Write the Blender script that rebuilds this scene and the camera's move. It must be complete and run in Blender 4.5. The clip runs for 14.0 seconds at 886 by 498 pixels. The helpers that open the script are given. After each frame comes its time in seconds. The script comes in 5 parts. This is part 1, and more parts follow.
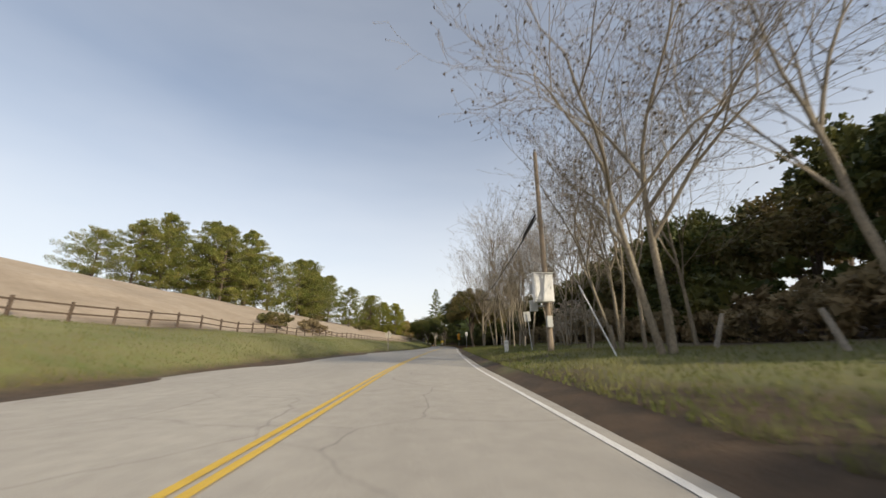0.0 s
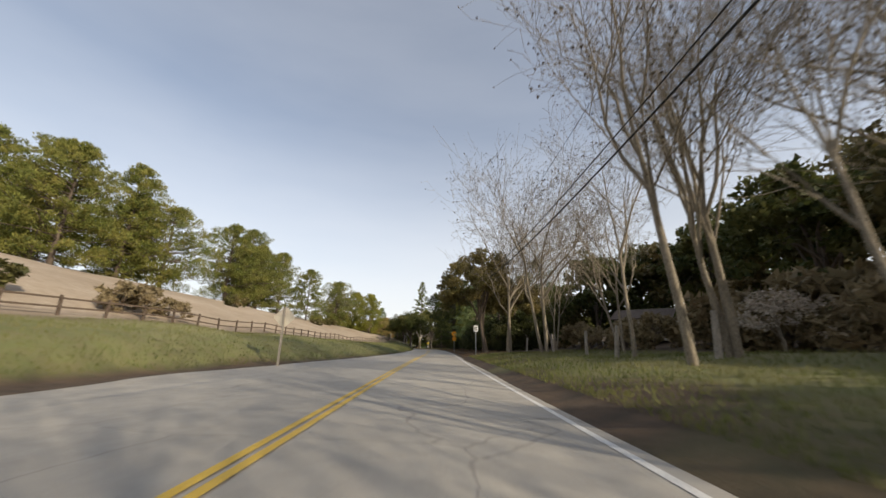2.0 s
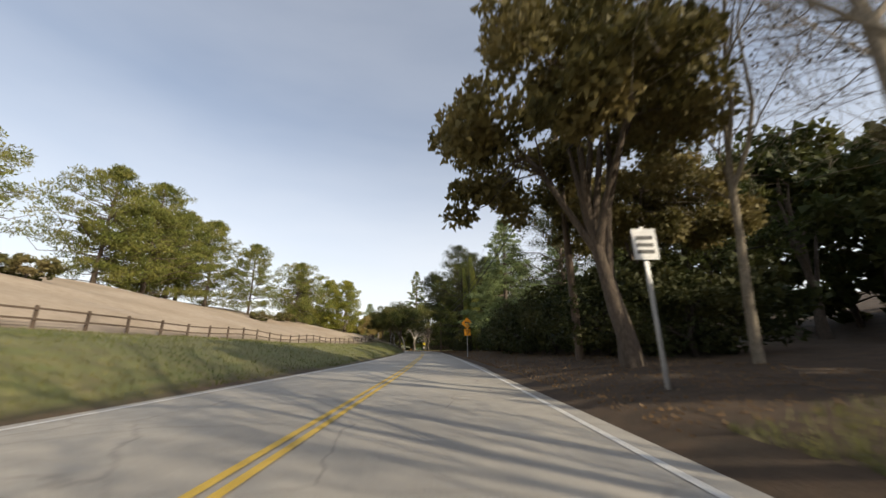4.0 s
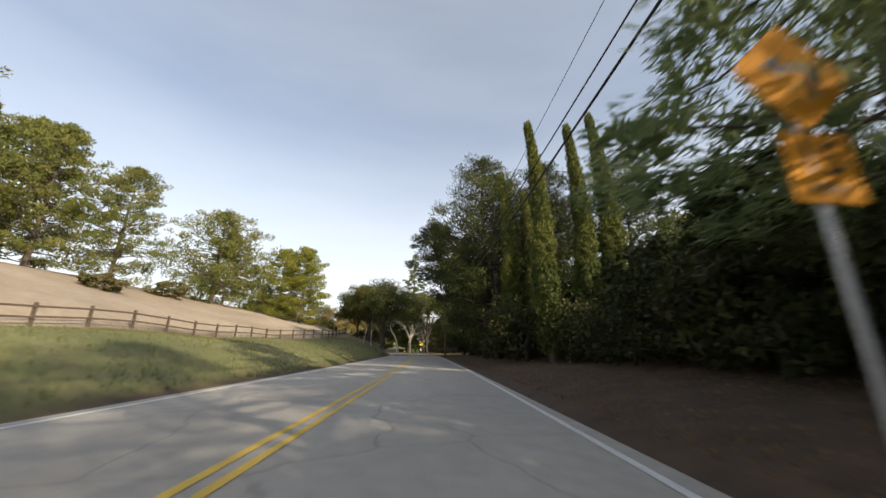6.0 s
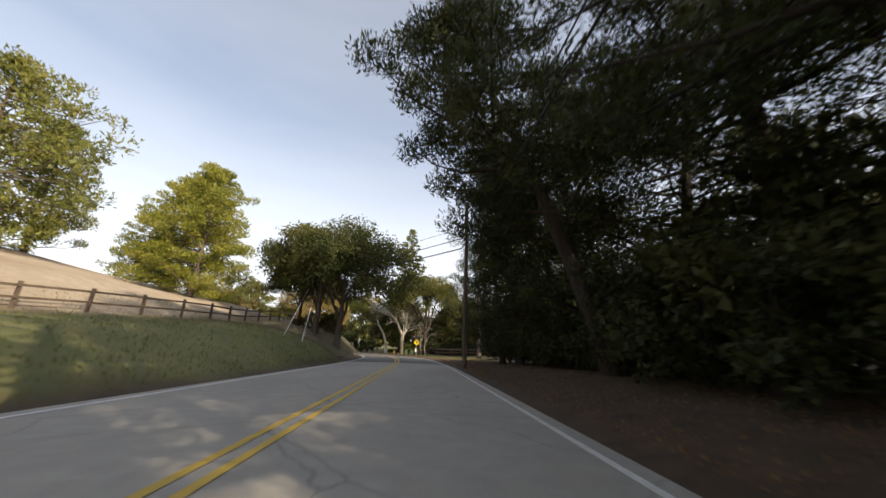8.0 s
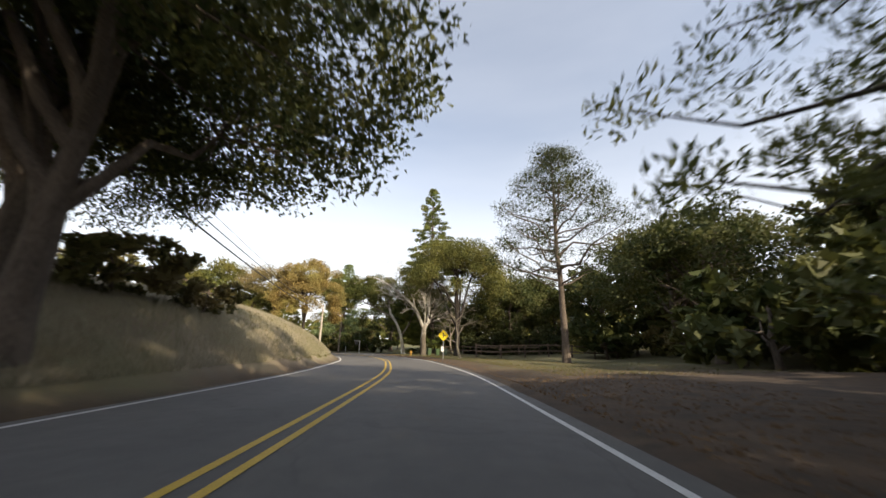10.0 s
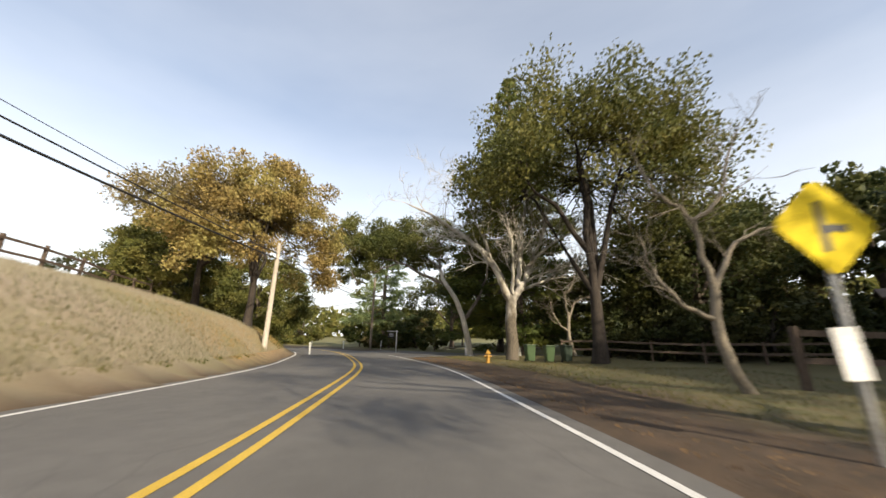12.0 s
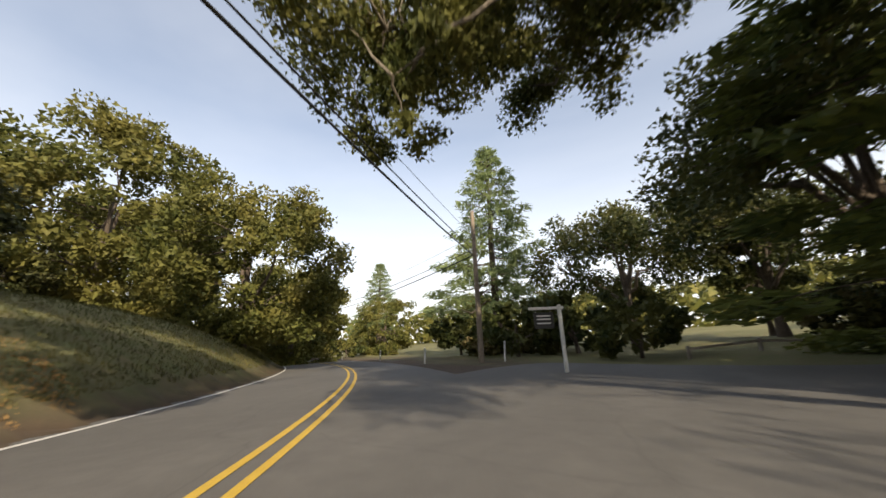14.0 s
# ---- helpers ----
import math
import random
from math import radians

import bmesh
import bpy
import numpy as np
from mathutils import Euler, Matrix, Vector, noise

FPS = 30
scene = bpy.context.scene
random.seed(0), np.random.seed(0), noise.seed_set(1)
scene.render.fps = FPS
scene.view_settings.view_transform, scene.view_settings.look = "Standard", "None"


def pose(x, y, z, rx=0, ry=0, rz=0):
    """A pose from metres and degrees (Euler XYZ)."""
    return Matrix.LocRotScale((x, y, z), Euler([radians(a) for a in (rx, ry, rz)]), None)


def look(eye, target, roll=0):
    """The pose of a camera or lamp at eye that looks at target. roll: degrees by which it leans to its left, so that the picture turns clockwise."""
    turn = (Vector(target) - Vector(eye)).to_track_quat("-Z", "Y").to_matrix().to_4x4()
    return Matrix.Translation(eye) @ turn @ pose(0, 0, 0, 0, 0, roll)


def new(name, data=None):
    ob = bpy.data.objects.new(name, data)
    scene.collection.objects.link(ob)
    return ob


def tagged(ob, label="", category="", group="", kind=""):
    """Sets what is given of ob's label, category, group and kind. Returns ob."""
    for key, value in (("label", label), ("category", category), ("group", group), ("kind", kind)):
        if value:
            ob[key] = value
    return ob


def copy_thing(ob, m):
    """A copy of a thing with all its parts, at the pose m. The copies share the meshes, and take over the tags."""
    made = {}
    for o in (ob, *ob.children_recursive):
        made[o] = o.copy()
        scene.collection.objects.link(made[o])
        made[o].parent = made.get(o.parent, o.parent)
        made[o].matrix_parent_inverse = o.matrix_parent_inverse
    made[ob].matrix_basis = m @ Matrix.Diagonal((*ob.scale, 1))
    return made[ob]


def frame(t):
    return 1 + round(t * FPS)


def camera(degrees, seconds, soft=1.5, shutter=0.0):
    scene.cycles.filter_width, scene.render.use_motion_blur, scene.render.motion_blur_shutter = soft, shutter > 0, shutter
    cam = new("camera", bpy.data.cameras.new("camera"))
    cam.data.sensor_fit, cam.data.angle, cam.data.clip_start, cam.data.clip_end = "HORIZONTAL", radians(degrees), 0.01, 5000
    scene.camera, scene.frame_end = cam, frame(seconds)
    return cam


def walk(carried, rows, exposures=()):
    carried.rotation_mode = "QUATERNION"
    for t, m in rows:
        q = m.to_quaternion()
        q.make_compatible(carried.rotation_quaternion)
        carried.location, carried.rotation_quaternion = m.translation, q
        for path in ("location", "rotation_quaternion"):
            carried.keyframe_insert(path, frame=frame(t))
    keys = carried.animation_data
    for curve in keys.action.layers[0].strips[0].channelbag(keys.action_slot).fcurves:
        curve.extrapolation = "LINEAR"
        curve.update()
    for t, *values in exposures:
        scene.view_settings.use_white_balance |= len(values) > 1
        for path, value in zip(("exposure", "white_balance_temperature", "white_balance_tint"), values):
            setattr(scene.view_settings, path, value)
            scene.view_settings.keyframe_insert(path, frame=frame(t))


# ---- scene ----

# ================= camera and its way along the road =================
cam = camera(104.0, 14.0, soft=1.5, shutter=0.2)
EYE = 1.0
# seconds, x, y, yaw, pitch, roll
PATH = [
    (0.0, 0.00, 0.00, -0.1, 15.35, 0.3),
    (0.5, -0.28, 7.88, -0.7, 15.25, 0.1),
    (1.0, -0.52, 15.86, -1.45, 15.5, -0.2),
    (1.5, -0.54, 23.85, -2.05, 15.6, -0.8),
    (2.0, -0.28, 31.77, -2.45, 15.75, -0.95),
    (2.5, -0.05, 39.55, -2.55, 15.75, -0.5),
    (3.0, 0.05, 46.95, -2.6, 15.9, -0.3),
    (3.5, 0.20, 54.35, -2.7, 15.95, 0.2),
    (4.0, 0.52, 61.93, -2.7, 15.9, 0.4),
    (4.5, 0.88, 69.60, -2.5, 15.85, 0.1),
    (5.0, 1.18, 77.35, -2.2, 15.9, -0.4),
    (5.5, 1.36, 85.40, -2.2, 16.05, -0.75),
    (6.0, 1.48, 93.60, -2.45, 16.25, -0.9),
    (6.5, 1.60, 101.40, -2.4, 16.35, -1.2),
    (7.0, 1.67, 108.70, -2.4, 16.45, -1.6),
    (7.5, 1.66, 115.45, -2.6, 16.6, -1.75),
    (8.0, 1.60, 121.90, -2.65, 16.45, -2.05),
    (8.5, 1.50, 127.95, -2.6, 16.3, -2.45),
    (9.0, 1.42, 134.10, -2.2, 16.05, -2.2),
    (9.5, 1.38, 140.70, -0.5, 16.05, -1.6),
    (10.0, 1.20, 147.90, 2.2, 16.1, -0.8),
    (10.5, 0.73, 155.34, 4.8, 16.1, -0.2),
    (11.0, -0.14, 162.85, 7.1, 15.9, -0.2),
    (11.5, -1.44, 170.42, 9.6, 15.55, -0.6),
    (12.0, -3.12, 178.00, 13.0, 15.3, -1.15),
    (12.5, -5.32, 185.30, 16.8, 15.6, -1.05),
    (13.0, -8.14, 192.02, 20.9, 15.45, -0.5),
    (13.5, -11.46, 198.12, 25.4, 15.55, 0.9),
    (14.0, -15.09, 203.75, 29.8, 15.9, 2.2),
]
walk(cam, [(t, pose(x, y, EYE, 90 + p, r, w)) for t, x, y, w, p, r in PATH],
     exposures=[(0.0, 0.0, 6500, 10), (3.0, 0.06, 6550, 11), (5.5, 0.28, 6500, 10), (7.0, 0.38, 6550, 11), (8.5, 0.52, 6700, 12), (9.0, 0.58, 6700, 12), (11.5, 0.57, 6500, 10),
                (12.5, 0.55, 6700, 11), (13.0, 0.5, 6750, 12), (13.5, 0.44, 6750, 12), (14.0, 0.5, 6650, 11)])

# ================= daylight: low winter sun from behind and to the right =================
SUN_EL = 25.0
SUN_AZ = 134.0          # compass bearing of the sun from +y, clockwise
world = bpy.data.worlds.new("sky")
scene.world = world
world.use_nodes = True
wn, wl = world.node_tree.nodes, world.node_tree.links
wn.clear()
w_out = wn.new("ShaderNodeOutputWorld")
w_bg = wn.new("ShaderNodeBackground")
w_sky = wn.new("ShaderNodeTexSky")
w_sky.sky_type = "NISHITA"
w_sky.sun_disc = False
w_sky.sun_elevation = radians(SUN_EL)
w_sky.sun_rotation = radians(SUN_AZ)
w_sky.air_density = 1.0
w_sky.dust_density = 1.6
w_sky.ozone_density = 1.2
w_bg.inputs["Strength"].default_value = 0.148
# thin high haze over the whole sky
w_tc = wn.new("ShaderNodeTexCoord")
w_map = wn.new("ShaderNodeMapping")
w_map.inputs["Scale"].default_value = (1.2, 3.0, 6.0)
w_noise = wn.new("ShaderNodeTexNoise")
w_noise.inputs["Scale"].default_value = 1.4
w_noise.inputs["Detail"].default_value = 6.0
w_ramp = wn.new("ShaderNodeMapRange")
w_ramp.inputs["From Min"].default_value = 0.3
w_ramp.inputs["From Max"].default_value = 0.75
w_ramp.inputs["To Min"].default_value = -0.03
w_ramp.inputs["To Max"].default_value = 0.045
w_sep = wn.new("ShaderNodeSeparateXYZ")
w_low = wn.new("ShaderNodeMapRange")
w_low.inputs["From Min"].default_value = 0.0
w_low.inputs["From Max"].default_value = 0.55
w_low.inputs["To Min"].default_value = 0.92
w_low.inputs["To Max"].default_value = 0.24
w_add = wn.new("ShaderNodeMath")
w_mix = wn.new("ShaderNodeMix")
w_mix.data_type = "RGBA"
w_mix.inputs["B"].default_value = (6.7, 6.75, 6.8, 1.0)
wl.new(w_tc.outputs["Generated"], w_sep.inputs["Vector"])
wl.new(w_sep.outputs["Z"], w_low.inputs["Value"])
wl.new(w_low.outputs["Result"], w_add.inputs[0])
wl.new(w_ramp.outputs["Result"], w_add.inputs[1])
wl.new(w_tc.outputs["Generated"], w_map.inputs["Vector"])
wl.new(w_map.outputs["Vector"], w_noise.inputs["Vector"])
wl.new(w_noise.outputs["Fac"], w_ramp.inputs["Value"])
wl.new(w_add.outputs["Value"], w_mix.inputs["Factor"])
wl.new(w_sky.outputs["Color"], w_mix.inputs["A"])
wl.new(w_mix.outputs["Result"], w_bg.inputs["Color"])
wl.new(w_bg.outputs["Background"], w_out.inputs["Surface"])

sun_data = bpy.data.lights.new("sun", "SUN")
sun_data.energy = 5.0
sun_data.angle = radians(0.6)
sun_data.color = (1.0, 0.88, 0.68)
sun = new("sun", sun_data)
_a, _e = radians(SUN_AZ), radians(SUN_EL)
sun_dir = Vector((math.sin(_a) * math.cos(_e), math.cos(_a) * math.cos(_e), math.sin(_e)))
sun.matrix_world = look(sun_dir * 300, (0, 0, 0))

rng = np.random.default_rng(7)


# ================= materials =================
class Mat:
    """A node material with short helpers."""

    def __init__(self, name, rough=0.8, metal=0.0):
        self.m = bpy.data.materials.new(name)
        self.m.use_nodes = True
        self.n, self.l = self.m.node_tree.nodes, self.m.node_tree.links
        self.b = self.n["Principled BSDF"]
        self.b.inputs["Roughness"].default_value = rough
        self.b.inputs["Metallic"].default_value = metal
        self.tc = self.n.new("ShaderNodeTexCoord")

    def noise(self, scale, detail=4.0, rough=0.55, stretch=(1, 1, 1)):
        mp = self.n.new("ShaderNodeMapping")
        mp.inputs["Scale"].default_value = stretch
        self.l.new(self.tc.outputs["Object"], mp.inputs["Vector"])
        t = self.n.new("ShaderNodeTexNoise")
        t.inputs["Scale"].default_value = scale
        t.inputs["Detail"].default_value = detail
        t.inputs["Roughness"].default_value = rough
        self.l.new(mp.outputs["Vector"], t.inputs["Vector"])
        return t.outputs["Fac"]

    def span(self, value, a, b, lo=0.0, hi=1.0):
        r = self.n.new("ShaderNodeMapRange")
        for k, v in (("From Min", a), ("From Max", b), ("To Min", lo), ("To Max", hi)):
            r.inputs[k].default_value = v
        self.l.new(value, r.inputs["Value"])
        return r.outputs["Result"]

    def mix(self, fac, a, b, blend="MIX"):
        x = self.n.new("ShaderNodeMix")
        x.data_type = "RGBA"
        x.blend_type = blend
        for key, v in (("Factor", fac), ("A", a), ("B", b)):
            s = x.inputs[key]
            if isinstance(v, (int, float)):
                s.default_value = v
            elif isinstance(v, tuple):
                s.default_value = (*v, 1.0)
            else:
                self.l.new(v, s)
        return x.outputs["Result"]

    def island(self):
        g = self.n.new("ShaderNodeNewGeometry")
        return g.outputs["Random Per Island"]

    def each(self):
        o = self.n.new("ShaderNodeObjectInfo")
        return o.outputs["Random"]

    def bump(self, value, strength=0.4, distance=0.02):
        u = self.n.new("ShaderNodeBump")
        u.inputs["Strength"].default_value = strength
        u.inputs["Distance"].default_value = distance
        self.l.new(value, u.inputs["Height"])
        self.l.new(u.outputs["Normal"], self.b.inputs["Normal"])

    def color(self, c):
        if isinstance(c, tuple):
            self.b.inputs["Base Color"].default_value = (*c, 1.0)
        else:
            self.l.new(c, self.b.inputs["Base Color"])
        return self.m


def speckled(name, a, b, scale=6.0, rough=0.8, fine=60.0, bump=0.3, stretch=(1, 1, 1), metal=0.0, dist=0.02):
    k = Mat(name, rough, metal)
    n1, n2 = k.noise(scale, 5, stretch=stretch), k.noise(fine, 3, stretch=stretch)
    c = k.mix(k.span(n1, 0.3, 0.7), a, b)
    c = k.mix(0.5, c, k.mix(k.span(n2, 0.3, 0.7), tuple(v * 0.6 for v in a), tuple(min(1, v * 1.3) for v in b)))
    if bump:
        k.bump(n2, bump, dist)
    return k.color(c)


def foliage(name, dark, light, warm, through_light=0.35):
    """Leaves: each card its own tint, some light passing through."""
    k = Mat(name, 0.62)
    r = k.island()
    c = k.mix(k.span(r, 0.0, 1.0), dark, light)
    big = k.noise(0.35, 2)
    c = k.mix(k.span(big, 0.42, 0.68), c, warm)
    c = k.mix(k.span(k.each(), 0, 1, 0.0, 0.25), c, dark)
    k.color(c)
    tr = k.n.new("ShaderNodeBsdfTranslucent")
    k.l.new(c, tr.inputs["Color"])
    mx = k.n.new("ShaderNodeMixShader")
    mx.inputs["Fac"].default_value = through_light
    k.l.new(k.b.outputs["BSDF"], mx.inputs[1])
    k.l.new(tr.outputs["BSDF"], mx.inputs[2])
    out = k.n["Material Output"]
    k.l.new(mx.outputs["Shader"], out.inputs["Surface"])
    k.b.inputs["Specular IOR Level"].default_value = 0.25
    return k.m


M_pine = foliage("pine_needles", (0.055, 0.074, 0.017), (0.22, 0.235, 0.05), (0.26, 0.235, 0.06), 0.32)
M_pine_gold = foliage("young_pine_needles", (0.10, 0.125, 0.018), (0.30, 0.30, 0.05), (0.33, 0.30, 0.055), 0.4)
# darker copies of the pine needles, roadside shade put into their colour
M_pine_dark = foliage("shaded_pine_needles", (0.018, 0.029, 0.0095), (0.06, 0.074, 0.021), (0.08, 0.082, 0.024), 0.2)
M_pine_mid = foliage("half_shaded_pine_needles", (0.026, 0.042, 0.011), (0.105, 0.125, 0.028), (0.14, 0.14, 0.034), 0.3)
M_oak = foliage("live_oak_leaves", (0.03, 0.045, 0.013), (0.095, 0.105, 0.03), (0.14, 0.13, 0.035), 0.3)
# brighter copy of the live oak leaves, sunlight put into the colour
M_oak_sun = foliage("sunlit_oak_leaves", (0.05, 0.062, 0.016), (0.185, 0.185, 0.046), (0.24, 0.21, 0.056), 0.32)
M_gold = foliage("autumn_oak_leaves", (0.125, 0.09, 0.028), (0.44, 0.32, 0.115), (0.33, 0.29, 0.095), 0.3)
M_oak_mid = foliage("olive_oak_leaves", (0.04, 0.055, 0.015), (0.145, 0.155, 0.042), (0.20, 0.185, 0.05), 0.32)
# hedge leaves below the oak tones, the shade they stand in put into colour
M_hedge = foliage("shaded_hedge_leaves", (0.018, 0.028, 0.009), (0.062, 0.07, 0.02), (0.08, 0.075, 0.022), 0.22)
M_olive = foliage("olive_brown_leaves", (0.05, 0.05, 0.018), (0.15, 0.13, 0.045), (0.17, 0.125, 0.05), 0.3)
M_oak_brown = foliage("brown_green_oak_leaves", (0.07, 0.066, 0.023), (0.23, 0.195, 0.068), (0.27, 0.21, 0.08), 0.32)
M_tan = foliage("turning_oak_leaves", (0.09, 0.08, 0.03), (0.26, 0.21, 0.09), (0.34, 0.26, 0.12), 0.28)
M_cypress = foliage("cypress_leaves", (0.05, 0.075, 0.02), (0.15, 0.175, 0.04), (0.19, 0.19, 0.04), 0.3)
M_cedar = foliage("cedar_needles", (0.10, 0.14, 0.06), (0.30, 0.36, 0.16), (0.30, 0.34, 0.13), 0.45)
M_shrub = foliage("shrub_leaves", (0.06, 0.065, 0.02), (0.17, 0.155, 0.055), (0.20, 0.155, 0.07), 0.3)
M_scrub = foliage("dry_scrub", (0.14, 0.11, 0.06), (0.36, 0.29, 0.165), (0.27, 0.20, 0.11), 0.35)
M_seed = foliage("dry_seed_heads", (0.05, 0.035, 0.022), (0.14, 0.10, 0.07), (0.10, 0.075, 0.05), 0.15)
M_blossom = foliage("pale_blossom", (0.30, 0.26, 0.20), (0.55, 0.50, 0.42), (0.45, 0.36, 0.28), 0.3)
M_grass = foliage("green_grass", (0.09, 0.11, 0.03), (0.22, 0.23, 0.07), (0.28, 0.25, 0.10), 0.4)
M_hay = foliage("dry_grass", (0.28, 0.24, 0.165), (0.50, 0.45, 0.34), (0.34, 0.315, 0.19), 0.45)
M_grass_dull = foliage("dull_grass", (0.06, 0.065, 0.02), (0.15, 0.145, 0.045), (0.19, 0.16, 0.06), 0.35)
M_litter = foliage("fallen_leaves", (0.11, 0.065, 0.03), (0.27, 0.165, 0.075), (0.19, 0.115, 0.055), 0.1)
M_bark_pale = speckled("pale_bark", (0.12, 0.097, 0.07), (0.29, 0.245, 0.18), 3.0, 0.9, 30.0, 0.6, (1, 1, 0.3), dist=0.03)
M_bark_white = speckled("white_sycamore_bark", (0.30, 0.26, 0.20), (0.66, 0.62, 0.54), 2.2, 0.85, 18.0, 0.5, (1, 1, 0.4), dist=0.03)
ks = Mat("mottled_sycamore_bark", 0.88)
s_sep = ks.n.new("ShaderNodeSeparateXYZ")
ks.l.new(ks.tc.outputs["Object"], s_sep.inputs["Vector"])
s_n1, s_n2 = ks.noise(1.6, 5, stretch=(1, 1, 0.4)), ks.noise(16.0, 4, stretch=(1, 1, 0.4))
s_add = ks.n.new("ShaderNodeMath")
ks.l.new(s_sep.outputs["Z"], s_add.inputs[0])
ks.l.new(ks.span(s_n1, 0.3, 0.7, -1.6, 1.6), s_add.inputs[1])
s_low = ks.mix(ks.span(s_n2, 0.3, 0.7), (0.05, 0.04, 0.03), (0.17, 0.14, 0.10))
s_high = ks.mix(ks.span(s_n1, 0.35, 0.6), (0.30, 0.26, 0.20), ks.mix(ks.span(s_n2, 0.3, 0.7), (0.50, 0.46, 0.39), (0.68, 0.64, 0.56)))
ks.bump(s_n2, 0.6, 0.03)
M_sycamore = ks.color(ks.mix(ks.span(s_add.outputs["Value"], 2.6, 5.6), s_low, s_high))
M_litter_tan = foliage("tan_fallen_leaves", (0.26, 0.14, 0.05), (0.54, 0.34, 0.14), (0.46, 0.27, 0.09), 0.15)
M_bark_grey = speckled("flaking_grey_bark", (0.07, 0.055, 0.042), (0.21, 0.175, 0.13), 2.0, 0.9, 14.0, 0.7, (1, 1, 0.4), dist=0.04)
M_bark = speckled("brown_bark", (0.06, 0.045, 0.035), (0.15, 0.115, 0.085), 4.0, 0.95, 26.0, 0.8, (1, 1, 0.25), dist=0.05)
# copy of the brown bark, darkened to stand in for shade
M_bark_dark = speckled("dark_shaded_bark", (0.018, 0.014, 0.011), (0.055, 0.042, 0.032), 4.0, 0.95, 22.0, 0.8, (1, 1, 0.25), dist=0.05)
M_wood = speckled("weathered_wood", (0.055, 0.038, 0.028), (0.13, 0.092, 0.065), 5.0, 0.9, 40.0, 0.5, (1, 1, 0.2))
M_wood_grey = speckled("grey_fence_wood", (0.20, 0.17, 0.14), (0.36, 0.32, 0.27), 5.0, 0.9, 40.0, 0.5, (1, 1, 0.2))
M_pole = speckled("pole_wood", (0.16, 0.12, 0.085), (0.30, 0.24, 0.18), 3.0, 0.85, 30.0, 0.4, (1, 1, 0.12))
# pole wood in paler tones, for the pole on the bank
M_pole_pale = speckled("pale_pole_wood", (0.33, 0.28, 0.22), (0.52, 0.46, 0.38), 3.0, 0.85, 30.0, 0.4, (1, 1, 0.12))
M_pole_dark = speckled("dark_pole_wood", (0.06, 0.042, 0.03), (0.14, 0.10, 0.072), 3.0, 0.85, 30.0, 0.4, (1, 1, 0.12))
M_white = speckled("white_paint", (0.62, 0.60, 0.56), (0.80, 0.79, 0.76), 4.0, 0.6, 40.0, 0.15)
M_yellow = speckled("sign_yellow", (0.78, 0.55, 0.006), (0.86, 0.63, 0.012), 3.0, 0.8, 50.0, 0.05)
M_orange = speckled("sign_orange_yellow", (0.60, 0.23, 0.004), (0.68, 0.28, 0.006), 3.0, 0.8, 50.0, 0.05)
M_black = speckled("black_paint", (0.012, 0.012, 0.012), (0.03, 0.03, 0.03), 5.0, 0.5, 50.0, 0.05)
M_steel = speckled("galvanised_steel", (0.35, 0.35, 0.35), (0.5, 0.5, 0.5), 6.0, 0.45, 50.0, 0.1, metal=0.8)
M_cable = speckled("black_cable", (0.012, 0.012, 0.013), (0.025, 0.025, 0.026), 8.0, 0.6, 80.0, 0.1)
M_bin = speckled("green_plastic", (0.026, 0.055, 0.016), (0.045, 0.085, 0.024), 4.0, 0.5, 60.0, 0.05)
M_bin_dark = speckled("dark_green_plastic", (0.015, 0.03, 0.018), (0.03, 0.05, 0.03), 4.0, 0.5, 60.0, 0.05)
M_hydrant = speckled("yellow_enamel", (0.30, 0.155, 0.02), (0.42, 0.23, 0.035), 5.0, 0.45, 60.0, 0.1)
M_lid = speckled("grey_lid", (0.40, 0.40, 0.38), (0.55, 0.55, 0.52), 5.0, 0.6, 60.0, 0.05)
M_plaster = speckled("cream_plaster", (0.45, 0.40, 0.32), (0.58, 0.52, 0.42), 2.0, 0.9, 30.0, 0.2)
M_yellow_wall = speckled("ochre_wall_paint", (0.26, 0.215, 0.05), (0.34, 0.28, 0.075), 2.0, 0.8, 30.0, 0.2)
M_roof = speckled("brown_shingle", (0.10, 0.075, 0.06), (0.19, 0.15, 0.12), 3.0, 0.9, 20.0, 0.5)
M_glass_dark = speckled("window_glass", (0.02, 0.025, 0.03), (0.04, 0.05, 0.06), 2.0, 0.1, 30.0, 0.0)
M_line_white = speckled("white_road_paint", (0.55, 0.53, 0.49), (0.74, 0.72, 0.68), 5.0, 0.7, 60.0, 0.2, dist=0.004)
M_line_yellow = speckled("yellow_road_paint", (0.50, 0.31, 0.03), (0.66, 0.44, 0.06), 5.0, 0.7, 60.0, 0.2, dist=0.004)


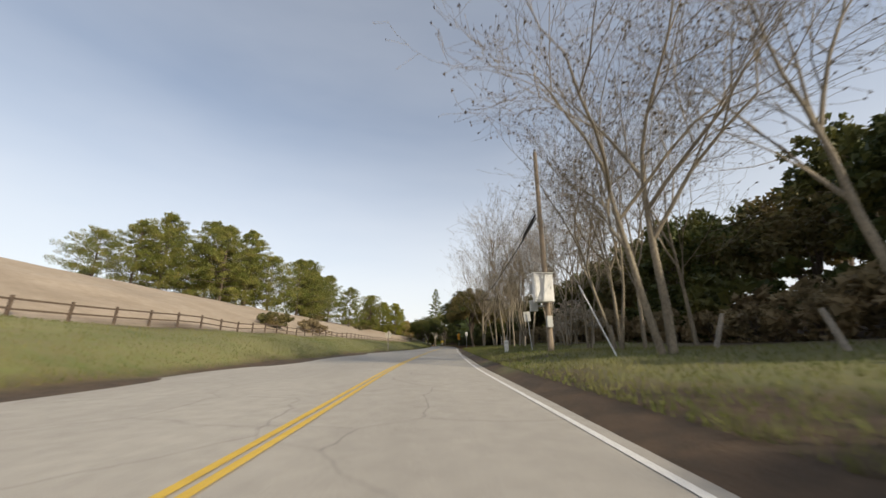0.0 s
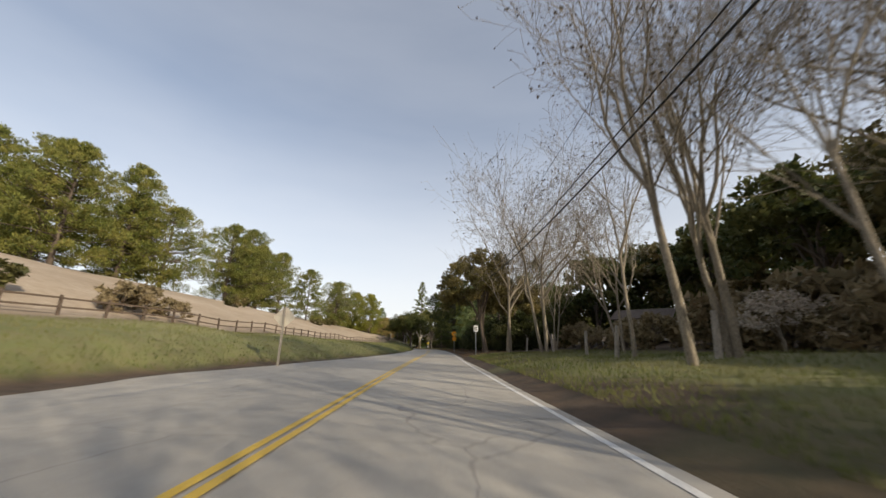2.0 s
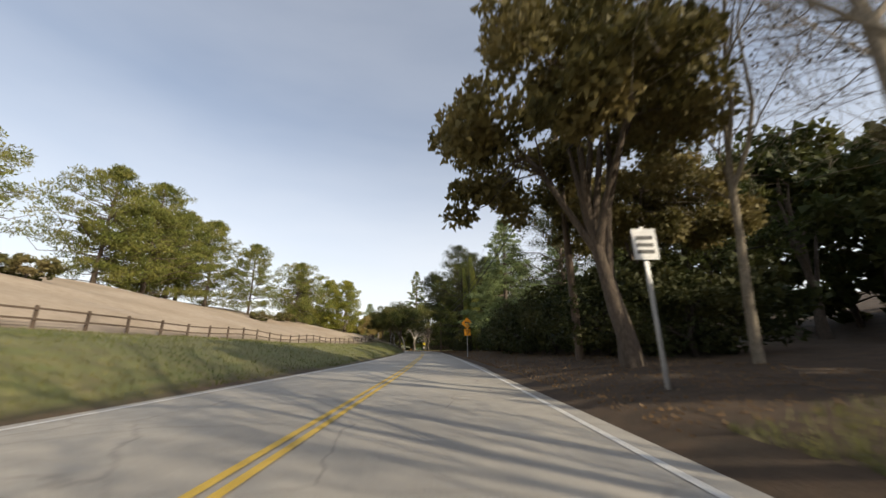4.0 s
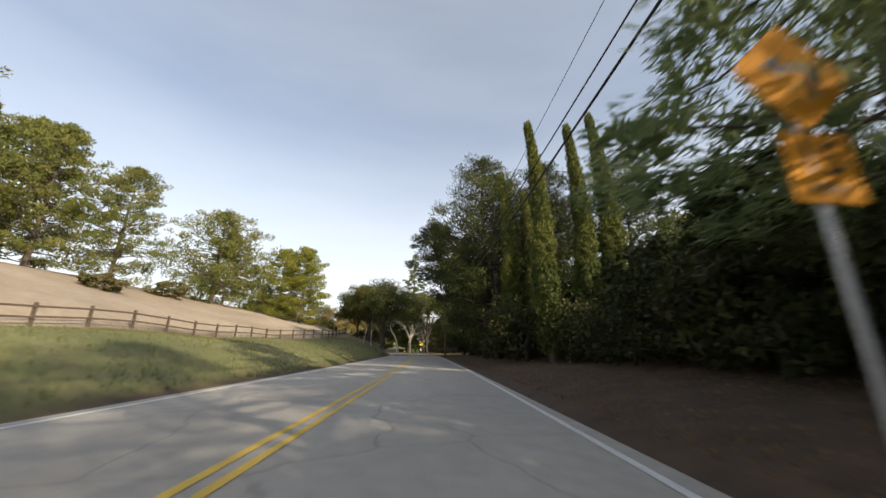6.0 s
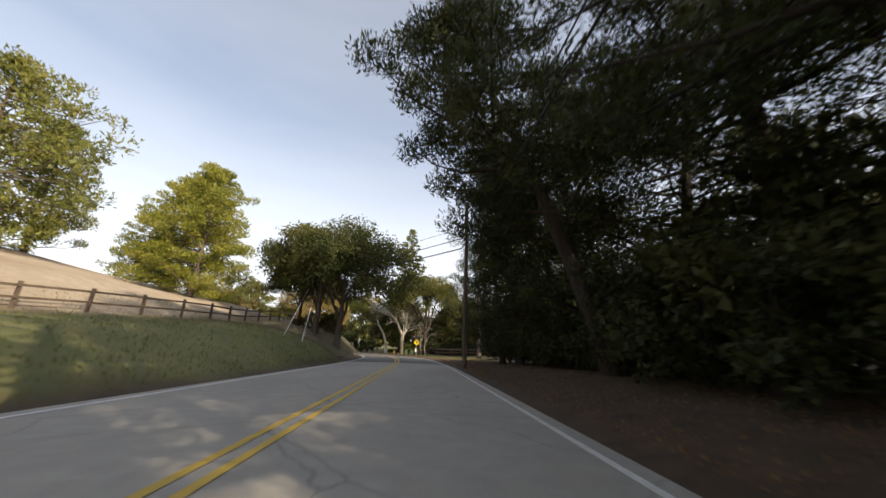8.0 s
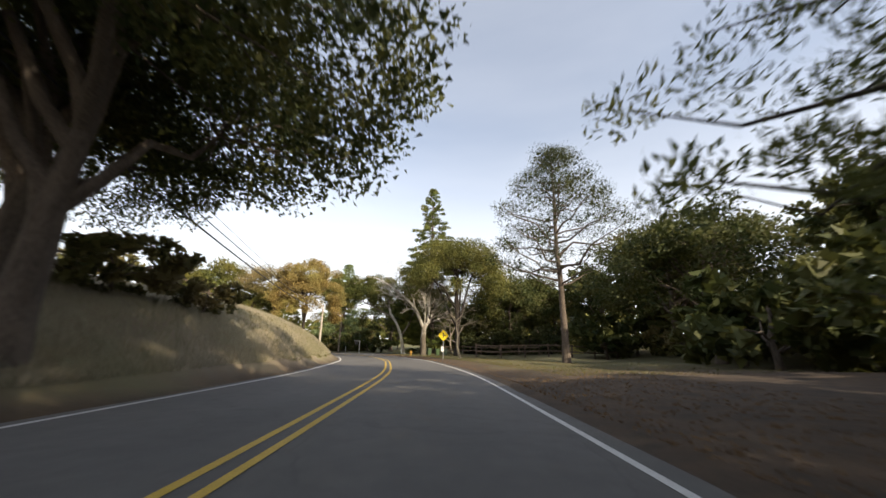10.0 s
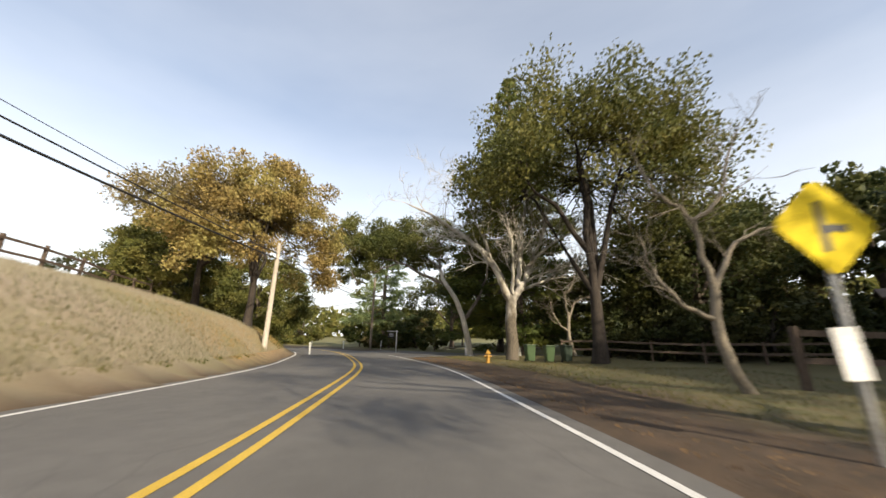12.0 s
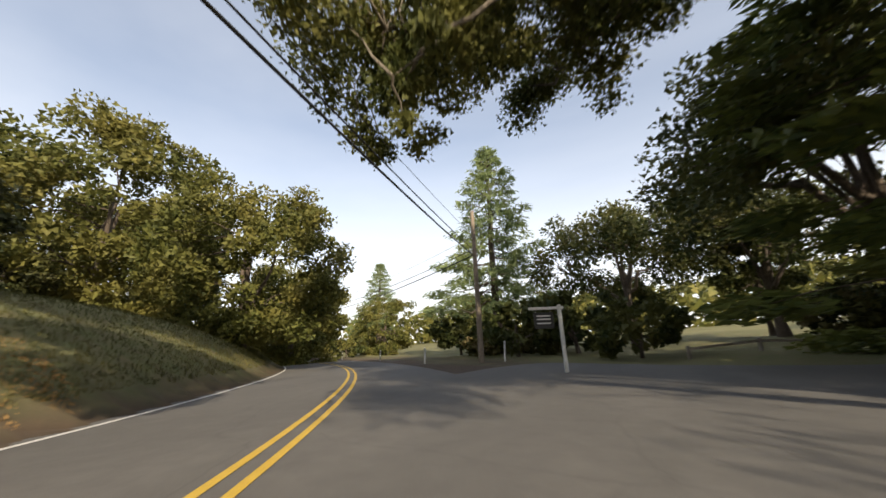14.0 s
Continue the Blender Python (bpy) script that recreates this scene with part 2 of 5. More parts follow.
def asphalt(name, a, b, crack):
    k = Mat(name, 0.85)
    big, mid, fine = k.noise(0.25, 5, 0.6, (1, 0.35, 1)), k.noise(3.0, 5), k.noise(140.0, 2)
    c = k.mix(k.span(big, 0.32, 0.68), a, b)
    c = k.mix(k.span(mid, 0.3, 0.75, 0.0, 0.55), c, tuple(v * 0.72 for v in a))
    c = k.mix(k.span(fine, 0.35, 0.7, 0.0, 0.4), c, tuple(min(1, v * 1.5) for v in b))
    vor = k.n.new("ShaderNodeTexVoronoi")
    vor.feature = "DISTANCE_TO_EDGE"
    vor.inputs["Scale"].default_value = 0.5
    warp = k.n.new("ShaderNodeMix")
    warp.data_type = "VECTOR"
    warp.inputs["Factor"].default_value = 0.35
    nz = k.n.new("ShaderNodeTexNoise")
    nz.inputs["Scale"].default_value = 0.9
    nz.inputs["Detail"].default_value = 4.0
    k.l.new(k.tc.outputs["Object"], nz.inputs["Vector"])
    k.l.new(k.tc.outputs["Object"], warp.inputs["A"])
    k.l.new(nz.outputs["Color"], warp.inputs["B"])
    k.l.new(warp.outputs["Result"], vor.inputs["Vector"])
    c = k.mix(k.span(vor.outputs["Distance"], 0.001, 0.007, crack, 0.0), c, (0.035, 0.032, 0.03))
    k.bump(fine, 0.35, 0.008)
    return k.color(c)


M_road_old = asphalt("worn_pale_asphalt", (0.27, 0.245, 0.21), (0.41, 0.375, 0.32), 0.3)
M_road_new = asphalt("dark_asphalt", (0.08, 0.075, 0.068), (0.14, 0.13, 0.117), 0.2)

# ground cover: dry hill, green verge and leaf litter, spread by the mesh attribute "cover"
kg = Mat("ground_cover", 0.95)
att = kg.n.new("ShaderNodeAttribute")
att.attribute_name = "cover"
sep = kg.n.new("ShaderNodeSeparateColor")
kg.l.new(att.outputs["Color"], sep.inputs["Color"])
g1, g2, g3 = kg.noise(0.12, 5), kg.noise(1.6, 6, 0.65), kg.noise(22.0, 4, 0.7)
dry = kg.mix(kg.span(g1, 0.35, 0.65), (0.34, 0.265, 0.19), (0.48, 0.39, 0.295))
dry = kg.mix(kg.span(g2, 0.3, 0.7, 0, 0.5), dry, (0.22, 0.16, 0.10))
green = kg.mix(kg.span(g1, 0.38, 0.62), (0.11, 0.135, 0.035), (0.22, 0.22, 0.075))
green = kg.mix(kg.span(g2, 0.35, 0.7, 0, 0.7), green, (0.20, 0.155, 0.075))
litter = kg.mix(kg.span(g2, 0.3, 0.7), (0.034, 0.021, 0.013), (0.105, 0.062, 0.034))
cov = kg.mix(sep.outputs["Red"], litter, dry)
cov = kg.mix(sep.outputs["Green"], cov, green)
tan = kg.mix(kg.span(g2, 0.3, 0.7), (0.20, 0.115, 0.045), (0.44, 0.265, 0.105))
tan = kg.mix(kg.span(kg.noise(9.0, 5), 0.4, 0.65), tan, (0.50, 0.33, 0.14))
cov = kg.mix(sep.outputs["Blue"], cov, tan)
cov = kg.mix(kg.span(g3, 0.3, 0.75, 0, 0.28), cov, (0.055, 0.05, 0.02))
kg.bump(g3, 0.5, 0.04)
M_ground = kg.color(cov)


# ================= mesh helpers =================
def mesh_of(name, V, tris=None, quads=None, smooth=False):
    """A mesh from arrays of corners, triangles and quads."""
    if quads is not None and np.shape(quads)[1] == 3:
        tris, quads = quads, None
    V = np.asarray(V, np.float32)
    me = bpy.data.meshes.new(name)
    faces = [np.asarray(f, np.int32) for f in (tris, quads) if f is not None and len(f)]
    loops = np.concatenate([f.ravel() for f in faces])
    sizes = np.concatenate([np.full(len(f), f.shape[1], np.int32) for f in faces])
    me.vertices.add(len(V))
    me.vertices.foreach_set("co", V.ravel())
    me.loops.add(len(loops))
    me.loops.foreach_set("vertex_index", loops)
    me.polygons.add(len(sizes))
    me.polygons.foreach_set("loop_start", np.concatenate([[0], np.cumsum(sizes)[:-1]]).astype(np.int32))
    me.polygons.foreach_set("loop_total", sizes)
    if smooth:
        me.polygons.foreach_set("use_smooth", np.ones(len(sizes), bool))
    me.update(calc_edges=True)
    me.validate()
    return me


def put(name, me, mat, parent=None, label="", at=None):
    if mat is not None and not me.materials:
        me.materials.append(mat)
    ob = new(name, me)
    if parent is not None:
        ob.parent = parent
    if at is not None:
        ob.matrix_basis = at
    if label:
        tagged(ob, label)
    return ob


def part(name, bm, mat, parent=None, label="", at=None):
    me = bpy.data.meshes.new(name)
    bm.to_mesh(me)
    bm.free()
    return put(name, me, mat, parent, label, at)


def empty(name, x, y, z, rz=0.0, rx=0.0, ry=0.0):
    ob = new(name)
    ob.empty_display_size = 0.2
    ob.matrix_basis = pose(x, y, z, rx, ry, rz)
    return ob


def box(bm, sx, sy, sz, at=(0, 0, 0), bevel=0.0, turn=None):
    """A bevelled box, its base's centre at 'at'."""
    m = Matrix.Translation(Vector(at) + Vector((0, 0, sz / 2)))
    if turn is not None:
        m = Matrix.Translation(at) @ turn @ Matrix.Translation((0, 0, sz / 2))
    g = bmesh.ops.create_cube(bm, size=1.0, matrix=m @ Matrix.Diagonal((sx, sy, sz, 1)))
    if bevel:
        edges = list({e for v in g["verts"] for e in v.link_edges})
        bmesh.ops.bevel(bm, geom=edges, offset=bevel, segments=2, affect="EDGES", profile=0.6)
    return bm


def cone(bm, r1, r2, depth, at=(0, 0, 0), sides=12, turn=None):
    m = Matrix.Translation(at) @ (turn or Matrix.Identity(4)) @ Matrix.Translation((0, 0, depth / 2))
    bmesh.ops.create_cone(bm, cap_ends=True, segments=sides, radius1=r1, radius2=r2, depth=depth, matrix=m)
    return bm


def tubes(lines, sides=5):
    """Tapered tubes along polylines (points, radii): corners and quads."""
    Vs, Qs, n = [], [], 0
    ang = np.linspace(0, 2 * np.pi, sides, endpoint=False)
    ca, sa = np.cos(ang), np.sin(ang)
    for P, R in lines:
        P, R = np.asarray(P, float), np.asarray(R, float)
        d = np.gradient(P, axis=0)
        d /= np.linalg.norm(d, axis=1)[:, None] + 1e-9
        ref = np.where(np.abs(d[:, 2:3]) > 0.9, np.array([[1.0, 0, 0]]), np.array([[0, 0, 1.0]]))
        u = np.cross(d, ref)
        u /= np.linalg.norm(u, axis=1)[:, None] + 1e-9
        v = np.cross(d, u)
        ring = P[:, None] + R[:, None, None] * (u[:, None] * ca[None, :, None] + v[:, None] * sa[None, :, None])
        Vs.append(ring.reshape(-1, 3))
        k = len(P)
        i, j = np.meshgrid(np.arange(k - 1), np.arange(sides), indexing="ij")
        a, b = n + i * sides + j, n + i * sides + (j + 1) % sides
        Qs.append(np.stack([a, b, b + sides, a + sides], -1).reshape(-1, 4))
        n += k * sides
    return np.concatenate(Vs), np.concatenate(Qs)


def cards(P, length, width, axis=None, spread=1.0, r=rng):
    """Small lens-shaped leaves at points P; axis: the way they point, loosened by spread."""
    n = len(P)
    d = r.normal(size=(n, 3))
    if axis is not None:
        d = axis + spread * d
    d /= np.linalg.norm(d, axis=1)[:, None] + 1e-9
    e = np.cross(d, r.normal(size=(n, 3)))
    e /= np.linalg.norm(e, axis=1)[:, None] + 1e-9
    s = r.uniform(0.6, 1.3, (n, 1))
    a, b = d * length * s * 0.5, e * width * s * 0.5
    f = np.cross(d, e) * width * 0.18 * s
    k = r.uniform(-0.35, 0.35, (n, 1))
    V = np.stack([P - a + b * 0.7, P + a * k - b * 1.5 + f, P + a + b * 0.4], 1).reshape(-1, 3)
    Q = np.arange(3 * n).reshape(n, 3)
    return V, Q


# ================= the road's line and the lie of the land =================
PX = [p[1] for p in PATH]
PY = [p[2] for p in PATH]
# centre line: the way of the car carried about 1.6 m to its left, run on behind and round the bend
way = [(PX[i], PY[i]) for i in range(0, len(PX), 2)]
pts = []
for i, (x, y) in enumerate(way):
    a, b = way[max(0, i - 1)], way[min(len(way) - 1, i + 1)]
    hx, hy = b[0] - a[0], b[1] - a[1]
    q = math.hypot(hx, hy)
    off = 1.65 if y < 160 else 1.42
    pts.append((x - hy / q * off, y + hx / q * off))
pts[0] = (-1.72, 0.0)
pts = [(-1.9, -900.0), (-1.8, -60.0)] + pts
hd = math.atan2(-(pts[-1][0] - pts[-2][0]), pts[-1][1] - pts[-2][1])
x, y = pts[-1]
for i in range(34):
    hd += 6.0 * (0.0125 if i < 14 else 0.002)
    x, y = x - math.sin(hd) * 6.0, y + math.cos(hd) * 6.0
    pts.append((x, y))
raw = np.array(pts)
seg = np.concatenate([[0], np.cumsum(np.hypot(*np.diff(raw, axis=0).T))])
U0 = seg[2]                       # distance along the line at y = 0


def smooth_line(step):
    s = np.arange(0, seg[-1], step)
    P = np.stack([np.interp(s, seg, raw[:, 0]), np.interp(s, seg, raw[:, 1])], 1)
    w = int(14 / step) | 1
    K = np.hanning(w + 2)[1:-1]
    K /= K.sum()
    pad = w // 2
    E = np.pad(P, ((pad, pad), (0, 0)), mode="reflect", reflect_type="odd")
    return s - U0, np.stack([np.convolve(E[:, k], K, "valid") for k in (0, 1)], 1)


LU, LP = smooth_line(1.0)
LD = np.gradient(LP, axis=0)
LD /= np.linalg.norm(LD, axis=1)[:, None]


def along(u, d):
    """The place u metres along the road and d metres to the right of its centre line."""
    x = np.interp(u, LU, LP[:, 0])
    y = np.interp(u, LU, LP[:, 1])
    hx, hy = np.interp(u, LU, LD[:, 0]), np.interp(u, LU, LD[:, 1])
    return x + hy * d, y - hx * d


def road_uv(X, Y):
    """For places, their distance along the road and to the right of its centre line."""
    X, Y = np.asarray(X, float).ravel(), np.asarray(Y, float).ravel()
    best_u, best_d = np.zeros(len(X)), np.zeros(len(X))
    sub = np.arange(0, len(LU), 2)
    for i in range(0, len(X), 4000):
        j = slice(i, min(i + 4000, len(X)))
        dx = X[j, None] - LP[None, sub, 0]
        dy = Y[j, None] - LP[None, sub, 1]
        k = np.argmin(dx * dx + dy * dy, axis=1)
        kk = sub[k]
        ex, ey = X[j] - LP[kk, 0], Y[j] - LP[kk, 1]
        best_u[j] = LU[kk] + ex * LD[kk, 0] + ey * LD[kk, 1]
        best_d[j] = ex * LD[kk, 1] - ey * LD[kk, 0]
    return best_u, best_d


def left_edge(u):
    return np.interp(u, [-60, 44, 58, 66, 90, 400], [7.9, 7.9, 5.6, 4.6, 3.95, 3.95])


def fence_at(u):
    return np.interp(u, [-80, 40, 100, 130, 146, 160, 180, 215, 260], [18.4, 18.4, 17.0, 15.0, 12.5, 12.2, 13.2, 13.0, 13.0])


SIDE = (-15.5, 213.6, 0.927, 0.374)     # start and way of the side road


def land(X, Y):
    shape = np.shape(X)
    u, d = road_uv(X, Y)
    z = np.zeros(len(u))
    e = left_edge(u)
    f = fence_at(u)
    zf = np.interp(u, [0, 60, 100, 130, 150, 168, 178, 192, 240], [2.3, 2.15, 1.75, 1.8, 2.6, 4.0, 4.15, 3.4, 3.6])
    hill = np.interp(u, [0, 60, 110, 150, 175, 230], [0.37, 0.33, 0.33, 0.28, 0.16, 0.08])
    L = -d
    t = np.clip((L - e - 0.3) / (f - e - 0.3), 0, 1)
    bank = zf * (0.75 * (1 - np.exp(-3.6 * t)) + 0.27 * t)
    up = np.clip(L - f, 0, None)
    zl = bank + hill * 46 * (1 - np.exp(-up / 46)) * 1.12
    er = 3.95
    Rr = np.clip(d - er, 0, None)
    k_r = np.interp(u, [0, 120, 160, 175, 300], [1, 1, 0.35, 0.12, 0.12])
    zr = k_r * (0.55 * (1 - np.exp(-Rr / 2.6)) + 0.03 * Rr)
    slope = np.interp(u, [0, 110, 160, 300], [0.22, 0.22, 0.10, 0.07])
    far = np.clip(Rr - 22, 0, None)
    zr = zr + slope * 60 * (1 - np.exp(-far / 60))
    z = np.where(d < 0, zl, zr)
    # the side road lies level
    px, py = X.ravel() - SIDE[0], Y.ravel() - SIDE[1]
    su, sd = px * SIDE[2] + py * SIDE[3], np.abs(-px * SIDE[3] + py * SIDE[2])
    half = 3.6 + 8.2 * np.clip(1 - su / 11.0, 0, 1) ** 1.6
    flat = np.clip((sd - half) / 2.0, 0, 1) + (su < -6) + np.clip((su - 60) / 10, 0, 1)
    z = np.where(d > 0, z * np.clip(flat, 0, 1) - 0.05 * np.clip(1 - flat, 0, 1), z)
    core = np.minimum(np.clip((L - e + 0.25) / 0.5, 0, 1) * (d < 0) + (d >= 0) * np.clip((d - er + 0.25) / 0.5, 0, 1), 1)
    z = z * core - 0.06 * (1 - core)
    away = np.abs(d)
    z = z + np.clip(away - 6, 0, 8) / 8 * np.where(d > 0, np.clip(flat, 0, 1), 1) * (0.10 * np.sin(X.ravel() * 0.55 + 1.3 * np.sin(Y.ravel() * 0.31)) + 0.08 * np.sin(Y.ravel() * 0.43 + X.ravel() * 0.2))
    return z.reshape(shape), u.reshape(shape), d.reshape(shape)


def height(x, y):
    return float(land(np.array([float(x)]), np.array([float(y)]))[0][0])


# ================= ground, one sheet to the horizon =================
gx = np.concatenate([[-2500, -1200, -600, -350, -230, -170], np.arange(-130, -60, 3.0), np.arange(-60, 16, 0.6), np.arange(16, 70, 2.5), [75, 90, 110, 140, 200, 320, 600, 1200, 2500]])
gy = np.concatenate([[-2500, -900, -400, -200, -120, -80, -55, -40, -30], np.arange(-24, 250, 0.9), np.arange(250, 330, 4.0), [340, 370, 420, 520, 800, 1400, 2600]])
GX, GY = np.meshgrid(gx, gy, indexing="xy")
GZ, GU, GD = land(GX, GY)
ny, nx = GX.shape
ii, jj = np.meshgrid(np.arange(ny - 1), np.arange(nx - 1), indexing="ij")
a = (ii * nx + jj).ravel()
ground_me = mesh_of("ground", np.stack([GX, GY, GZ], -1).reshape(-1, 3), quads=np.stack([a, a + 1, a + 1 + nx, a + nx], 1), smooth=True)
FD = fence_at(GU)
L = -GD
wob = 1.2 * np.sin(GX * 0.9 + GY * 0.37) + 0.9 * np.sin(GY * 1.1)
dryness = np.clip((L - FD + 1.5 + wob * 0.5) / 2.5, 0, 1)
dryness = np.maximum(dryness, np.clip((L - left_edge(GU) - 0.1) / 0.6, 0, 1) * np.clip((GU - 150) / 12, 0, 1) * np.clip((214 - GU) / 8, 0, 1))
greenness = np.where(GD < 0, np.clip((L - left_edge(GU) - 0.2 + wob * 0.12) / 0.6, 0, 1) * np.clip((FD - 0.5 - L + wob * 0.4) / 2.5, 0, 1),
                     np.clip((GD - 5.0 + wob * 0.9) / 1.2, 0, 1) * np.clip((17 - GD) / 4, 0, 1) * np.clip((62 - GU) / 8, 0, 1) * 0.85)
patchy = 0.22 + 0.16 * np.sin(GX * 1.1 + 0.8 * np.sin(GY * 0.7)) + 0.14 * np.sin(GY * 0.53 + 1.1)
greenness = np.where((GD < 0) & (GU > 150), greenness * np.maximum(np.clip((GU - 200) / 10, 0, 1) * 0.8, np.clip(patchy, 0, 0.5) * np.clip((196 - GU) / 8, 0, 1)), greenness)
foot = np.clip((left_edge(GU) + 3.4 - L + wob * 0.8) / 2.4, 0, 1) * np.clip((L - left_edge(GU) - 0.1) / 0.4, 0, 1) * np.clip((GU - 158) / 6, 0, 1) * np.clip((200 - GU) / 6, 0, 1)
greenness = np.where(GD < 0, np.maximum(greenness, foot * np.clip(0.45 + 0.35 * np.sin(GX * 0.9 + GY * 0.6), 0, 0.75)), greenness)
greenness = np.where((GD > 5) & (GU > 160), np.clip((GD - 5.4 + wob * 0.8) / 2.5, 0, 1) * 0.5 * np.clip((GU - 160) / 8, 0, 1), greenness)
greenness = np.where((GD > 8) & (GU > 208), np.clip((GD - 8) / 4, 0, 1) * 0.75, greenness)
leafy = np.where(GD < 0, np.clip((L - left_edge(GU)) / 0.6, 0, 1) * np.clip((13 - L + wob) / 3, 0, 1) * np.clip((GU - 191 + wob) / 6, 0, 1) * 0.7 * np.clip((213 - GU + wob) / 6, 0, 1), 0.0)
col = np.stack([dryness, greenness, leafy, np.ones_like(dryness)], -1).reshape(-1, 4).astype(np.float32)
lay = ground_me.attributes.new("cover", "FLOAT_COLOR", "POINT")
lay.data.foreach_set("color", col.ravel())
ground = put("ground", ground_me, M_ground)
tagged(ground, "dry grassy hillside and green verges beside the road", "ground", kind="structure")


def ribbon(name, u0, u1, left, right, z, mat, step=1.0, label="", category="road"):
    """A strip of the road between two offsets, which may change along it."""
    us = np.arange(u0, u1 + step * 0.5, step)
    lo = np.array([left(u) if callable(left) else left for u in us], float)
    hi = np.array([right(u) if callable(right) else right for u in us], float)
    cols = 9
    rows = []
    for k in range(cols):
        d = lo + (hi - lo) * k / (cols - 1)
        x, y = along(us, d)
        rows.append(np.stack([x, y, z - 0.012 * np.abs(d)], -1))
    V = np.stack(rows, 1).reshape(-1, 3)
    n = len(us)
    i, j = np.meshgrid(np.arange(n - 1), np.arange(cols - 1), indexing="ij")
    a = (i * cols + j).ravel()
    ob = put(name, mesh_of(name, V, quads=np.stack([a, a + 1, a + 1 + cols, a + cols], 1), smooth=True), mat)
    return tagged(ob, label, category, kind="structure")


ribbon("road", -300, 150, lambda u: -left_edge(u), 3.95, 0.03, M_road_old, label="worn pale asphalt road with fine cracks")
ribbon("road_bend", 150, 330, -3.95, 3.95, 0.03, M_road_new, label="darker asphalt of the road round the bend")


def stripe(name, u0, u1, d, wide, mat, label):
    us = np.arange(u0, u1, 1.0)
    dd = np.array([d(u) if callable(d) else d for u in us], float)
    V = []
    for s in (-0.5, 0.5):
        x, y = along(us, dd + s * wide)
        V.append(np.stack([x, y, 0.037 - 0.012 * np.abs(dd)], -1))
    V = np.stack(V, 1).reshape(-1, 3)
    a = np.arange(len(us) - 1) * 2
    ob = put(name, mesh_of(name, V, quads=np.stack([a, a + 1, a + 3, a + 2], 1)), mat)
    return tagged(ob, label, "road marking", kind="structure")


stripe("centre_line", -300, 330, lambda u: -np.interp(u, [40, 150], [0.085, 0.14]), 0.1, M_line_yellow, "worn yellow centre line painted on the road")
stripe("centre_line", -300, 330, lambda u: np.interp(u, [40, 150], [0.085, 0.14]), 0.1, M_line_yellow, "worn yellow centre line painted on the road")
stripe("edge_line", -300, 209, 3.6, 0.1, M_line_white, "white edge line painted along the road")
stripe("edge_line", 52, 330, lambda u: -(left_edge(u) - 0.35), 0.11, M_line_white, "white edge line painted along the road")


# ================= trees =================
def limb_line(a, b, sag, r0, r1, n=5, r=rng):
    t = np.linspace(0, 1, n)[:, None]
    P = np.asarray(a) * (1 - t) + np.asarray(b) * t
    P[:, 2] += sag * np.sin(np.pi * t[:, 0])
    P[1:-1] += r.normal(0, 0.05, (n - 2, 3)) * np.linalg.norm(np.subtract(b, a))
    return P, np.linspace(r0, r1, n)


def trunk_line(h, r0, lean=(0, 0), n=9, wob=0.1, r=rng, r1=0.04):
    bow = lean[2] if len(lean) > 2 else 1.3
    t = np.linspace(0, 1, n)
    P = np.stack([lean[0] * t ** bow, lean[1] * t ** bow, h * t], 1)
    P[1:] += np.cumsum(r.normal(0, wob, (n - 1, 3)) * (1, 1, 0), axis=0) * 0.6
    R = r0 * (1 - t) ** 0.8 + r1
    R[0] *= 1.35
    P[0, 2] = -0.35
    return P, R


def at_height(P, z):
    return np.array([np.interp(z, P[:, 2], P[:, k]) for k in range(3)])


